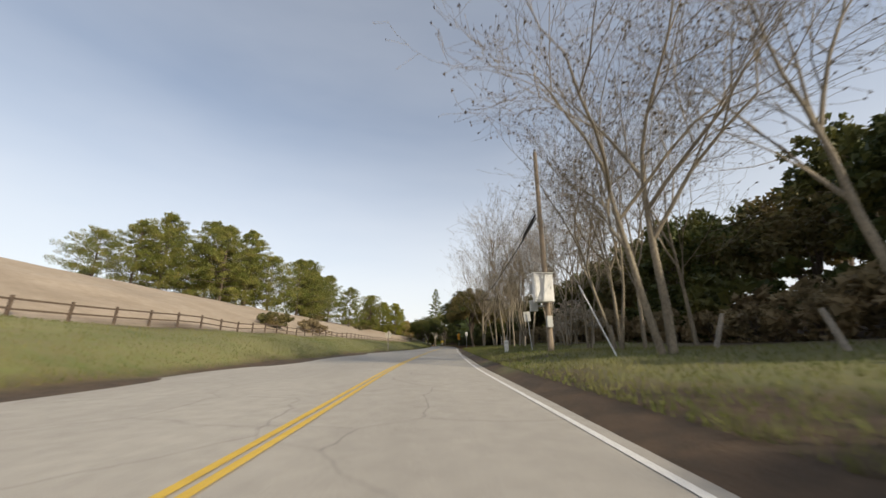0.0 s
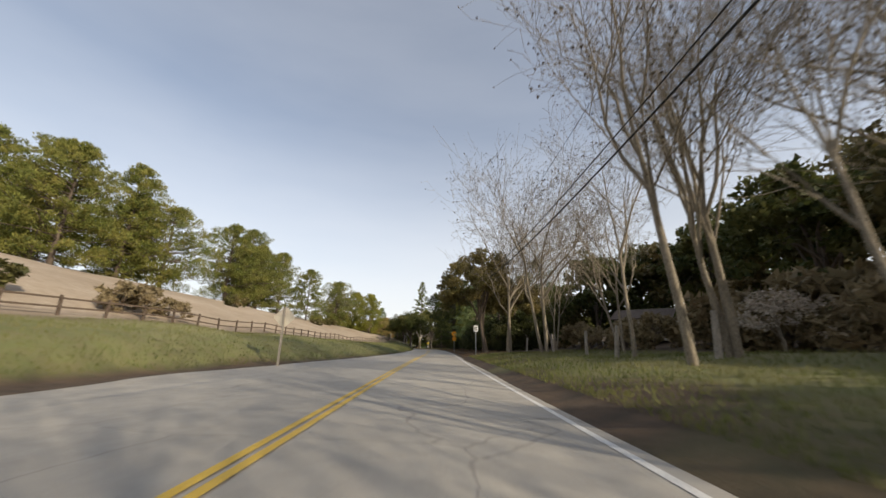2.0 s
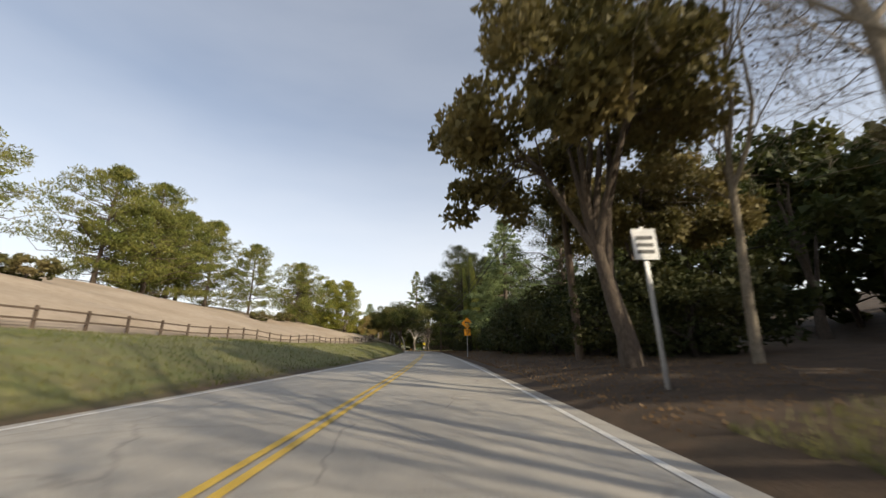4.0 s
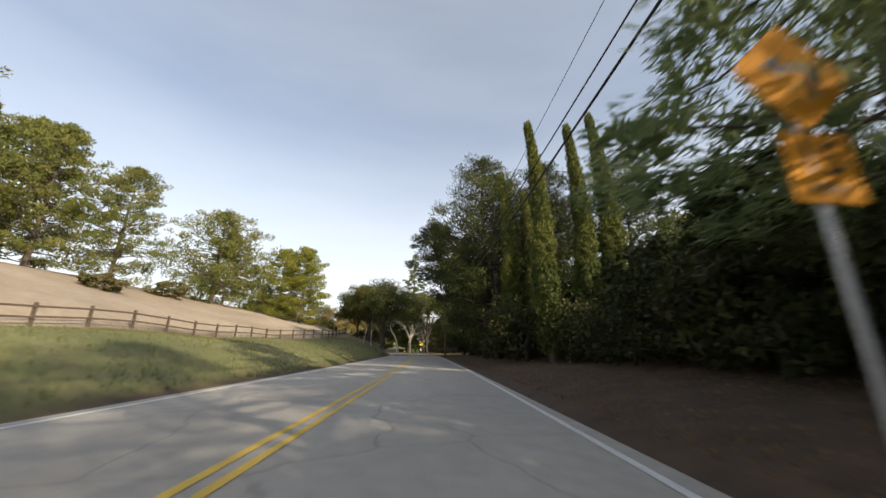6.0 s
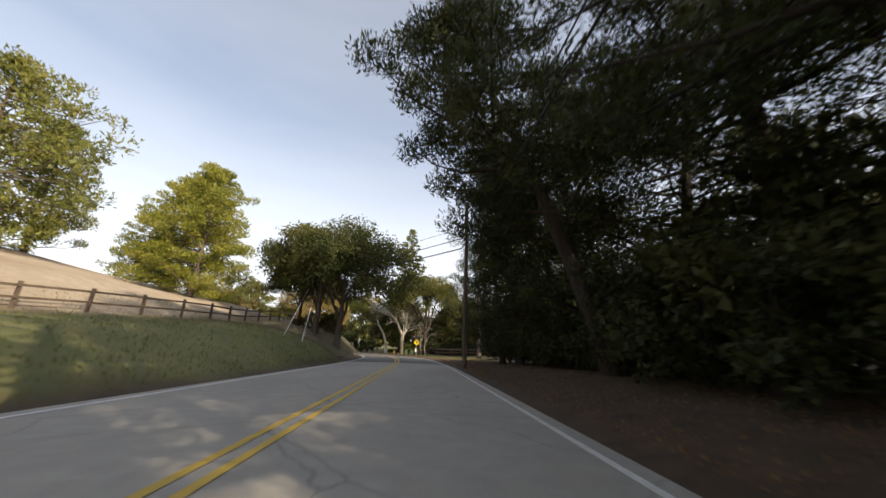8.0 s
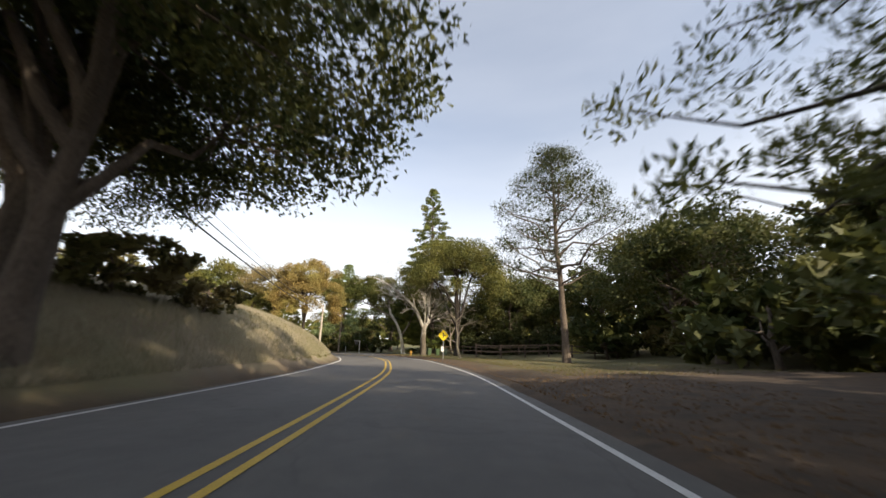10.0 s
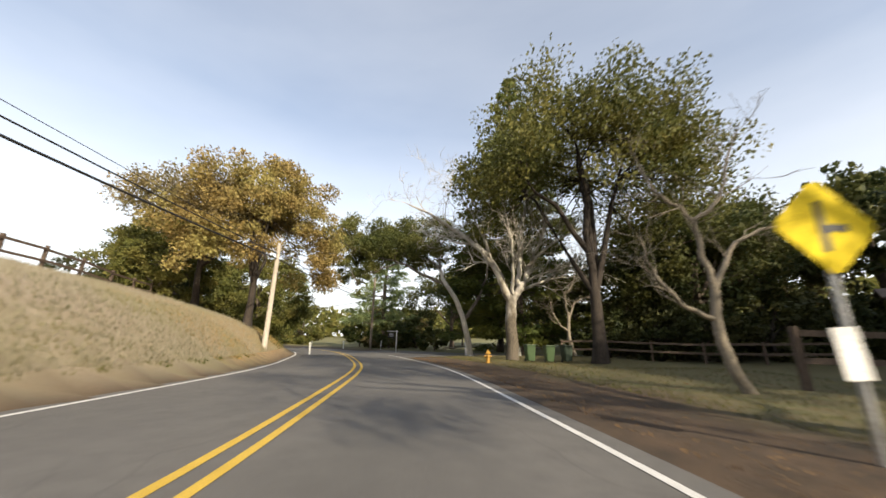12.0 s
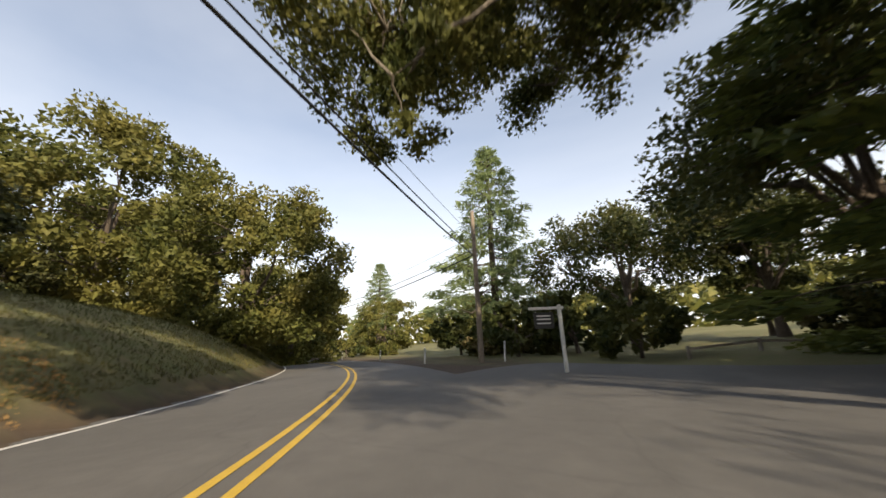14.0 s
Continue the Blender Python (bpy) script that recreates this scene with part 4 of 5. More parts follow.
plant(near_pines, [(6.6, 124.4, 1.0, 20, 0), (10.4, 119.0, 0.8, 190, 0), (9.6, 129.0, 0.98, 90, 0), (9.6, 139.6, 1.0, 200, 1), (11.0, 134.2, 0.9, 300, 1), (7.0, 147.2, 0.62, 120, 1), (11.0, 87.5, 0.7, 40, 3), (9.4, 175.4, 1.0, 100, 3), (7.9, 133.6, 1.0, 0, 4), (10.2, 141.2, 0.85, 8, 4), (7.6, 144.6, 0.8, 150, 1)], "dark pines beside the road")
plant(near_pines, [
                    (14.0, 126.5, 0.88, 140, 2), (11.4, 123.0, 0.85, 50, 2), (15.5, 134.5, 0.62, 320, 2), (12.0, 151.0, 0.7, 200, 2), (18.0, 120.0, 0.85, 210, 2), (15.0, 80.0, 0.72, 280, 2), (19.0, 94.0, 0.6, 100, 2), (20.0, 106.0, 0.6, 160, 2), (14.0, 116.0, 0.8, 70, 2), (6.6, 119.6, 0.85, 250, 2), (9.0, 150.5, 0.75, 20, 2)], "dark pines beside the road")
drop(near_pines)
cypress = [grow("cypress_tree", "column", 13.4, 0.6, 61, M_cypress, M_bark, 23000, (0.16, 0.048), 0.16, 0.04, "slender upright dark green cypress", (-0.8, 0.0, 1.2), clusters=160)]
plant(cypress, [(7.5, 110.6, 0.98, 0), (9.7, 110.8, 0.97, 12), (11.6, 111.2, 1.06, -15), (6.9, 115.6, 0.94, 10), (8.6, 116.0, 0.85, -10)], "row of cypresses")
drop(cypress)
conifer = [grow("conifer_tree", "cedar", 32.0, 7.5, 63, M_cypress, M_bark, 26000, (0.5, 0.13), 0.5, 0.06, "tall dark conifer with layered boughs behind the sycamore", clusters=230, inner=0.14)]
plant(conifer, [(-3.6, 216.5, 1.1, 130)])
drop(conifer)
cedars = [grow("cedar_tree", "cedar", 13.0, 4.2, 62, M_cedar, M_bark, 16000, (0.32, 0.05), 0.25, 0.2, "pale green cedar with layered boughs", clusters=150, inner=0.08)]
plant(cedars, [(8.9, 98.0, 1.1, 0), (14.6, 98.5, 0.95, 70), (-27.6, 237.0, 1.72, 20), (-64.0, 262.0, 1.5, 60)])
drop(cedars)

# --- oaks of the bend
oaks = [
    grow("oak_tree", "round", 12.6, 7.3, 71, M_oak, M_bark, 30000, (0.22, 0.14), 0.34, 0.22, "dark round live oak on the bank beside the road", (0.3, 0.0), clusters=240),
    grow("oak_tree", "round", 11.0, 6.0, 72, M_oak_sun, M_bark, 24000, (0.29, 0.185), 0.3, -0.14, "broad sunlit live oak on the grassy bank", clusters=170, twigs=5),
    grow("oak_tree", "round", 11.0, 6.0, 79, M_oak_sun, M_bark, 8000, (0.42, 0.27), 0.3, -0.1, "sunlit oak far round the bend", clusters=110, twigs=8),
]
plant(oaks, [(-6.2, 153.4, 0.86, 10, 0), (-11.0, 157.0, 0.55, 100, 0), (-8.6, 154.6, 0.78, 40, 0), (-28.6, 197.6, 0.56, 20, 1), (-45.5, 212.0, 1.2, 40, 1), (-36.5, 216.5, 0.95, 120, 1), (-57.0, 218.0, 1.2, 200, 1), (-47.0, 228.0, 0.95, 300, 1),
              (-62.0, 240.0, 1.1, 20, 2), (-54.0, 252.0, 0.9, 90, 2), (-74.0, 252.0, 0.9, 300, 2), (-42.0, 266.0, 0.9, 10, 2), (-36.0, 254.0, 0.8, 10, 2),
              ], "oaks round the bend")
pole_oak = [grow("oak_tree", "round", 11.5, 4.4, 78, M_oak_brown, M_bark, 18000, (0.26, 0.16), 0.24, 0.28, "olive-brown live oak beside the second utility pole", (-1.0, 0.0), clusters=110)]
plant(pole_oak, [(6.2, 71.6, 1.0, 0), (10.4, 77.5, 0.85, 100)])
drop(pole_oak)
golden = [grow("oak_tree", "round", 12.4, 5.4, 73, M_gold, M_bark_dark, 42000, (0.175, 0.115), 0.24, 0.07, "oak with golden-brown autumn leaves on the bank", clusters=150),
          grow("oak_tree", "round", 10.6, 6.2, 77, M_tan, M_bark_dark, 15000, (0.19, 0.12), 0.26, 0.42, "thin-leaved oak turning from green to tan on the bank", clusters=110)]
plant(golden, [(-20.6, 197.4, 0.96, 0, 0), (-25.2, 197.4, 0.9, 120, 1)])
drop(oaks)
drop(golden)
big_oaks = [
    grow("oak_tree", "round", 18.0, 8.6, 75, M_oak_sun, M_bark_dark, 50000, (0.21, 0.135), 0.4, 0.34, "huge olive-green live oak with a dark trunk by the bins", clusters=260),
    grow("oak_tree", "round", 16.0, 8.2, 76, M_oak, M_bark, 14000, (0.34, 0.21), 0.42, 0.1, "large dark live oak beyond the side road", clusters=150, twigs=3),
]
plant(big_oaks, [(1.2, 201.4, 1.0, 200, 0), (12.5, 214.5, 1.0, 30, 1), (10.5, 209.5, 0.8, 90, 1), (6.5, 214.5, 0.7, 150, 1), (-6.3, 223.5, 0.95, 280, 1), (-16.0, 241.0, 0.95, 160, 1), (-6.0, 240.0, 0.85, 20, 1), (24.5, 186.0, 1.0, 70, 1), (22.5, 178.0, 0.9, 220, 1)], "large oaks at the junction")
drop(big_oaks)

# live oak leaning out over the road
leaning_boughs = [
    ([(0, 0, -0.4), (-0.25, -0.3, 1.4), (-0.7, -0.9, 3.6), (-1.4, -1.2, 5.3), (-2.3, -1.2, 6.6), (-2.8, -1.2, 7.9)], 0.28, 0.17),
    ([(-2.1, -1.2, 6.4), (-4.4, -1.0, 7.4), (-7.0, -0.8, 8.8), (-9.6, -0.5, 9.5), (-12.4, -0.4, 10.4)], 0.16, 0.04),
    ([(-2.8, -1.2, 7.9), (-3.2, 0.0, 9.8), (-3.2, 2.0, 12.2)], 0.17, 0.05),
    ([(-2.8, -1.2, 7.9), (-4.6, 0.8, 9.4), (-6.6, 3.0, 10.4), (-8.6, 5.6, 11.2)], 0.15, 0.04),
    ([(-7.0, -0.8, 8.8), (-9.2, -1.4, 7.9), (-10.8, -2.0, 6.6)], 0.08, 0.03),
    ([(-0.6, -0.7, 3.2), (0.6, 0.6, 5.4), (1.4, 1.6, 8.2), (1.2, 2.4, 10.6), (0.8, 3.0, 12.6)], 0.19, 0.03),
]
leaf_masses = [((-12.0, -0.8, 9.8), (3.6, 2.8, 2.2)), ((-8.2, 0.6, 10.6), (3.8, 3.2, 2.2)), ((-8.2, 5.0, 11.4), (3.8, 3.4, 2.0)), ((-3.4, 1.8, 12.0), (3.0, 2.8, 1.8)),
           ((-10.8, -2.0, 6.6), (1.3, 1.2, 1.2)), ((-14.2, -0.2, 11.6), (2.8, 2.4, 1.8)), ((1.4, 2.4, 11.2), (3.2, 3.0, 2.6)), ((-5.0, -0.6, 9.6), (2.8, 2.4, 1.8)), ((-12.6, 0.8, 8.4), (2.2, 2.0, 2.0)), ((-6.4, 2.6, 12.6), (4.2, 3.0, 1.8)), ((-11.4, 0.6, 12.4), (3.2, 2.8, 1.9))]
leaning = [limbed("oak_tree", leaning_boughs, 74, M_bark_grey, "live oak leaning over the road with a pale trunk", M_bark_white, per=0,
    blobs=leaf_masses,
    leaf_mat=M_oak_mid, leaves=50000, leaf=(0.19, 0.12), clusters=206)]
plant(leaning, [(-8.0, 210.6, 1.0, 0)])
drop(leaning)

# sycamore with a stout bole and long crooked limbs
left_boughs = [
    ([(0, 0, -0.4), (0.05, 0, 1.2), (0.0, -0.2, 2.8), (0.08, -0.3, 4.6)], 0.46, 0.38),
    ([(0.05, -0.3, 4.1), (-0.6, -0.7, 5.6), (-1.3, -0.9, 7.0), (-2.7, -0.8, 8.6), (-4.4, -0.5, 10.0), (-6.6, -1.0, 11.4), (-8.4, -1.6, 12.2)], 0.32, 0.05),
    ([(-2.5, -0.8, 8.4), (-4.4, -0.2, 9.0), (-6.2, 0.6, 10.2)], 0.11, 0.025),
    ([(0.1, -0.3, 4.2), (1.0, 0.1, 5.6), (1.5, 0.4, 7.0), (2.6, 0.8, 9.6), (3.0, 0.9, 12.4)], 0.31, 0.06),
]
right_boughs = [
    ([(1.5, 0.4, 7.0), (3.4, 1.0, 8.9), (6.3, 1.9, 10.7)], 0.14, 0.04),
    ([(0.6, 0.0, 5.4), (0.8, 0.2, 7.2), (0.9, 0.3, 9.4), (1.4, 0.5, 12.4), (1.8, 0.5, 15.4)], 0.2, 0.04),
    ([(0.6, 0.0, 4.9), (2.6, 0.7, 5.8), (5.0, 1.4, 6.3)], 0.13, 0.04),
    ([(-1.2, -0.9, 6.8), (-2.0, -1.2, 9.4), (-3.4, -1.5, 12.0), (-4.8, -1.7, 14.4)], 0.12, 0.03),
    ([(0.2, -0.4, 4.6), (0.3, -1.6, 6.4), (0.2, -3.2, 8.6), (-0.4, -4.6, 11.4)], 0.14, 0.03),
]
white_trees = [
    limbed("sycamore_tree", left_boughs + right_boughs, 85, M_sycamore, "stout leafless sycamore with white mottled limbs", M_sycamore, 2.6, 12, 4, 0.85, 0.01),
    limbed("sycamore_tree", [
        ([(0, 0, -0.3), (-0.5, 0, 0.9), (-0.7, 0, 2.2), (-0.6, 0, 3.4)], 0.2, 0.15),
        ([(-0.6, 0, 3.2), (-0.8, 0, 5.0), (-1.0, 0, 6.2), (-2.2, -0.3, 7.2), (-2.8, -0.4, 9.2)], 0.12, 0.03),
        ([(-0.9, 0, 6.0), (0.1, 0, 6.8), (0.7, 0.2, 8.4), (1.4, 0.3, 10.0)], 0.09, 0.03),
        ([(-0.6, 0, 3.4), (0.2, 0.2, 4.8), (1.4, 0.4, 5.6), (3.2, 0.5, 6.0)], 0.11, 0.03),
        ([(-0.7, 0, 2.4), (-1.8, -0.2, 3.0), (-2.6, -0.3, 4.2), (-2.8, -0.3, 5.6)], 0.09, 0.03),
    ], 83, M_bark_pale, "leafless forked tree with pale bark near the side road sign", None, 1.8, 6, 3, 0.85, 0.011),
]
plant(white_trees, [(-4.1, 204.3, 1.0, 0, 0), (1.7, 187.4, 0.68, 0, 1), (0.6, 207.0, 0.8, 30, 1)])
drop(white_trees)

# ================= undergrowth =================
shrubs = [
    grow("shrub", "round", 3.2, 2.4, 91, M_oak, M_bark, 850, (0.48, 0.32), 0.08, 0.0, "dense dark evergreen shrub under the trees", clusters=45, category="shrub"),
    grow("shrub", "round", 2.6, 2.2, 92, M_scrub, M_bark, 1100, (0.46, 0.15), 0.07, 0.0, "leafless grey-brown brush under the trees", clusters=45, category="shrub"),
    grow("shrub", "round", 2.2, 2.3, 93, M_shrub, M_bark, 1200, (0.38, 0.22), 0.07, 0.0, "olive-green rounded bush on dry grass", clusters=45, category="shrub"),
    grow("shrub", "round", 3.2, 2.4, 95, M_hedge, M_bark_dark, 2800, (0.17, 0.09), 0.08, 0.0, "dense dark evergreen shrub close beside the road", clusters=80, category="shrub"),
    grow("shrub", "round", 3.4, 1.9, 94, M_blossom, M_bark_pale, 1300, (0.16, 0.1), 0.08, 0.15, "pale flowering shrub at the wood's edge", clusters=60, category="shrub"),
    grow("shrub", "round", 3.2, 2.4, 96, M_hedge, M_bark_dark, 2000, (0.23, 0.13), 0.08, 0.0, "tall dark evergreen shrub behind the verge", clusters=60, category="shrub"),
]
r_s = np.random.default_rng(17)
spots = []
for y in np.arange(73, 152, 2.5):
    spots.append((8.5 - (112 < y < 131) * 0.9 + r_s.normal(0, 0.5), y, r_s.uniform(0.8, 1.15), r_s.uniform(0, 360), 3))
    spots.append((12.0 + r_s.normal(0, 0.6), y + 1.2, r_s.uniform(1.2, 1.7), r_s.uniform(0, 360), 5))
for y in np.arange(96, 172, 5.0):
    spots.append((19.0 + r_s.normal(0, 1.0), y, r_s.uniform(1.4, 2.0), r_s.uniform(0, 360), 0))
    spots.append((26.0 + r_s.normal(0, 1.0), y + 1.2, r_s.uniform(1.6, 2.3), r_s.uniform(0, 360), int(r_s.choice([0, 2]))))
plant(shrubs, spots, "dark hedge of shrubs beside the road")
spots = []
for y in np.arange(-2, 70, 3.4):
    spots.append((16.5 + r_s.normal(0, 0.8), y, r_s.uniform(0.7, 1.1), r_s.uniform(0, 360), 1))
    if not 56 < y < 70:
        spots.append((20.5 + r_s.normal(0, 1.0), y + 1.5, r_s.uniform(1.1, 1.7), r_s.uniform(0, 360), int(r_s.integers(0, 2))))
plant(shrubs, spots, "brush at the wood's edge")
plant(shrubs, [(-22.6, 47.4, 0.95, 0, 2), (-24.2, 50.6, 0.85, 200, 2), (-20.9, 56.4, 0.8, 60, 1), (-22.2, 58.8, 0.75, 120, 1), (-20.6, 60.4, 0.6, 30, 1), (-33.0, 92.0, 0.9, 20, 2), (-30.0, 128.0, 0.8, 250, 2), (-29.0, 135.0, 0.9, 80, 2),
               (-24.0, 171.0, 1.0, 10, 2), (-9.5, 158.0, 0.9, 90, 2), (-8.6, 161.0, 0.6, 10, 2)], "bushes on the dry hill")
plant(shrubs, [(33.5, 80.0, 1.9, 10, 0), (36.5, 73.5, 2.0, 120, 0), (38.5, 66.0, 2.0, 220, 0), (30.0, 84.5, 1.8, 60, 0), (25.0, 66.5, 0.9, 60, 1)], "brush round the house")
plant(shrubs, [(11.4, 30.6, 1.15, 0, 4), (12.6, 38.0, 0.75, 80, 4), (15.5, 47.0, 0.9, 200, 4)], "flowering shrubs")
spots = []
for k in range(28):
    spots.append((float(r_s.uniform(-4, 34)), float(r_s.uniform(217, 246)), r_s.uniform(0.9, 1.6), r_s.uniform(0, 360), int(r_s.choice([5, 5, 2]))))
for k in range(16):
    spots.append((float(r_s.uniform(18, 34)), float(r_s.uniform(160, 214)), r_s.uniform(1.0, 1.7), r_s.uniform(0, 360), int(r_s.choice([0, 0, 2]))))
for k in range(26):
    uu, dd = float(r_s.uniform(232, 300)), float(r_s.uniform(6, 26))
    px, py = along(uu, dd)
    spots.append((float(px), float(py), r_s.uniform(0.8, 1.5), r_s.uniform(0, 360), int(r_s.choice([0, 2]))))
for k in range(24):
    uu, dd = float(r_s.uniform(208, 300)), float(r_s.uniform(12, 24))
    px, py = along(uu, -dd)
    spots.append((float(px), float(py), r_s.uniform(0.7, 1.3), r_s.uniform(0, 360), int(r_s.choice([5, 5, 2]))))
spots += [(-23.5, 229.5, 1.25, 20, 0), (-19.5, 231.0, 1.4, 90, 0), (-15.5, 226.5, 1.0, 200, 0), (-27.0, 238.0, 1.2, 10, 2), (3.4, 208.6, 1.2, 40, 5), (6.4, 207.0, 1.35, 100, 5), (9.6, 206.4, 1.3, 210, 5), (12.8, 205.6, 1.4, 300, 5), (16.0, 204.6, 1.3, 20, 5), (8.2, 212.0, 1.7, 70, 5), (14.6, 209.0, 1.8, 170, 5)]
plant(shrubs, spots, "undergrowth round the bend")
drop(shrubs)

# distant wooded ridges that close the view
r_w = np.random.default_rng(23)
PW = []
for k in range(420):
    ang = r_w.uniform(-1.35, 1.5)
    q = r_w.uniform(75, 170)
    cx, cy = -10 + math.sin(ang) * q, 215 + math.cos(ang) * q
    if ang < -0.2 and q < 105:
        continue
    cz = height(cx, cy) + 4 + (q - 75) * 0.12 * max(0.25, math.sin(ang * 0.8 + 0.7))
    v = r_w.normal(0, 1, (42, 3))
    v /= np.linalg.norm(v, axis=1)[:, None]
    PW.append(np.array([cx, cy, cz]) + v * np.array([6, 6, 6.5]) * r_w.uniform(0.6, 1.0, (42, 1)))
PW = np.concatenate(PW)
WV, WQ = cards(PW, 2.4, 1.7, None, 1.0, r_w)
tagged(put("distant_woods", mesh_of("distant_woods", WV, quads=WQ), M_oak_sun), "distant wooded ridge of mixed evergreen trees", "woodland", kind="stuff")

# grass along the verges
r_g = np.random.default_rng(29)


def tufts(name, u0, u1, d0, d1, n, mat, tall, label, wide=0.016):
    us = r_g.uniform(u0, u1, n)
    f = r_g.uniform(0, 1, n) ** 1.5
    lo = np.array([d0(v) if callable(d0) else d0 for v in us])
    X, Y = along(us, lo + (d1 - lo) * f)
    Z = land(X, Y)[0]
    tall = tall * r_g.uniform(0.5, 1.2, n)
    ang = r_g.uniform(0, 6.283, n)
    wx, wy = np.cos(ang) * wide, np.sin(ang) * wide
    bx, by = r_g.normal(0, 0.35, (2, n)) * tall
    V = np.stack([np.stack([X - wx, Y - wy, Z - 0.03], 1), np.stack([X + wx, Y + wy, Z - 0.03], 1), np.stack([X + bx, Y + by, Z + tall], 1)], 1).reshape(-1, 3)
    ob = put(name, mesh_of(name, V, tris=np.arange(3 * n).reshape(n, 3)), mat)
    return tagged(ob, label, "grass", kind="stuff")


tufts("verge_grass", -5, 150, lambda u: -(left_edge(u) + 0.3), -17.0, 50000, M_grass, 0.14, "rough green grass on the bank beside the road")
tufts("verge_grass", -5, 66, 4.6, 15.0, 36000, M_grass, 0.14, "green grass under the leafless trees")
tufts("dry_grass", 150, 204, -4.6, -14.0, 110000, M_hay, 0.2, "dry grass on the sunlit bank", 0.006)
tufts("verge_grass", 204, 260, -4.6, -13.0, 40000, M_grass_dull, 0.1, "grass on the bank round the bend")
tufts("fallen_leaves", 66, 160, 4.3, 9.0, 16000, M_litter, 0.05, "brown fallen leaves on the shaded verge", 0.03)
tufts("verge_grass", 164, 196, -4.5, -8.0, 9000, M_grass_dull, 0.1, "short green grass along the foot of the dry bank")
tufts("verge_grass", 160, 206, 6.5, 16.0, 16000, M_grass_dull, 0.08, "thin green grass in the leaf-strewn yard")
tufts("fallen_leaves", 160, 206, 4.3, 14.0, 12000, M_litter, 0.035, "brown fallen leaves beside the road", 0.018)
tufts("fallen_leaves", 191, 214, -4.3, -10.5, 26000, M_litter_tan, 0.03, "tan fallen leaves on the bank", 0.018)

# ================= the side road at the junction =================
sx0, sy0, tx, ty = SIDE
q = 60.0
SV, SQ = [], []
for i, f in enumerate(np.linspace(-0.08, 1, 60)):
    half = 3.5 + 8.0 * max(0.0, 1 - max(0.0, f * q) / 11.0) ** 2.2
    half *= 1 - 0.55 * max(0.0, -f / 0.08) ** 2
    for j, e in enumerate((-1, -0.5, 0, 0.5, 1)):
        SV.append((sx0 + tx * q * f - ty * half * e, sy0 + ty * q * f + tx * half * e, -0.026))
        if i and j:
            b = i * 5 + j
            SQ.append((b - 6, b - 5, b, b - 1))
tagged(put("side_road", mesh_of("side_road", SV, quads=SQ, smooth=True), M_road_new), "dark asphalt side road joining at the bend", "road", kind="structure")


# ================= fences =================
def rail_fence(name, places, label, tall=1.15, rails=(0.48, 0.95), mat=M_wood, post_w=0.15, rail_h=0.11):
    """Posts at the given places with straight rails between them."""
    f = empty(name, *places[0])
    inv = f.matrix_basis.inverted()
    bm = bmesh.new()
    box(bm, post_w, post_w, tall + 0.3, (0, 0, -0.3), 0.015)
    post_me = bpy.data.meshes.new("post")
    bm.to_mesh(post_me)
    bm.free()
    bm = bmesh.new()
    box(bm, 0.05, 1.0, rail_h, (0, 0, -rail_h / 2))
    rail_me = bpy.data.meshes.new("rail")
    bm.to_mesh(rail_me)
    bm.free()
    for i, p in enumerate(places):
        tilt = random.uniform(-2, 2)
        ang = 0.0
        if i + 1 < len(places):
            n = places[i + 1]
            ang = math.degrees(math.atan2(-(n[0] - p[0]), n[1] - p[1]))
        put("post", post_me, mat, f, at=inv @ pose(*p, tilt, random.uniform(-2, 2), ang))
        if i + 1 < len(places):
            for h in rails:
                a3, b3 = Vector(p) + Vector((0, 0, h)), Vector(n) + Vector((0, 0, h))
                mid = (a3 + b3) / 2
                turn = (b3 - a3).to_track_quat("Y", "Z").to_matrix().to_4x4()
                put("rail", rail_me, mat, f, at=inv @ Matrix.Translation(mid) @ turn @ Matrix.Diagonal((1, (b3 - a3).length * 1.0, 1, 1)) @ Matrix.Translation((post_w * 0.62, 0, random.uniform(-0.02, 0.02))))
    tagged(f, label, "fence")
    return f


spots = []
for uu in np.arange(-12, 222, 2.6):
    px, py = along(uu, -float(fence_at(uu)))
    spots.append((float(px), float(py), height(px, py)))
rail_fence("rail_fence", spots, "brown wooden post and rail fence along the hill", 1.1, (0.45, 0.92), M_wood, 0.12, 0.095)
spots = [(x, y, height(x, y)) for x, y in ((3.4, 188.6), (6.2, 189.1), (9.0, 189.6), (11.8, 190.1), (14.6, 190.6), (17.4, 191.1), (20.2, 191.6))]
rail_fence("rail_fence", spots, "dark wooden rail fence across the leaf-strewn yard", 1.5, (0.7, 1.35), M_wood, 0.15, 0.15)
spots = [(x, y, height(x, y)) for x, y in ((-0.6, 205.0), (2.2, 204.8), (5.0, 204.4), (7.8, 203.8), (10.6, 203.0), (13.4, 202.0))]
rail_fence("rail_fence", spots, "brown rail fence behind the bins", 1.3, (0.6, 1.15), M_wood, 0.14, 0.13)
spots = [(x, y, height(x, y)) for x, y in ((-13.5, 224.5), (-10.5, 226.0), (-7.5, 227.6), (-4.4, 229.2), (-1.2, 230.6), (2.0, 232.0), (5.4, 233.4), (8.8, 234.6), (12.2, 235.8))]
rail_fence("rail_fence", spots, "low pale rail along the side road", 0.6, (0.45,), M_wood_grey, 0.13, 0.12)

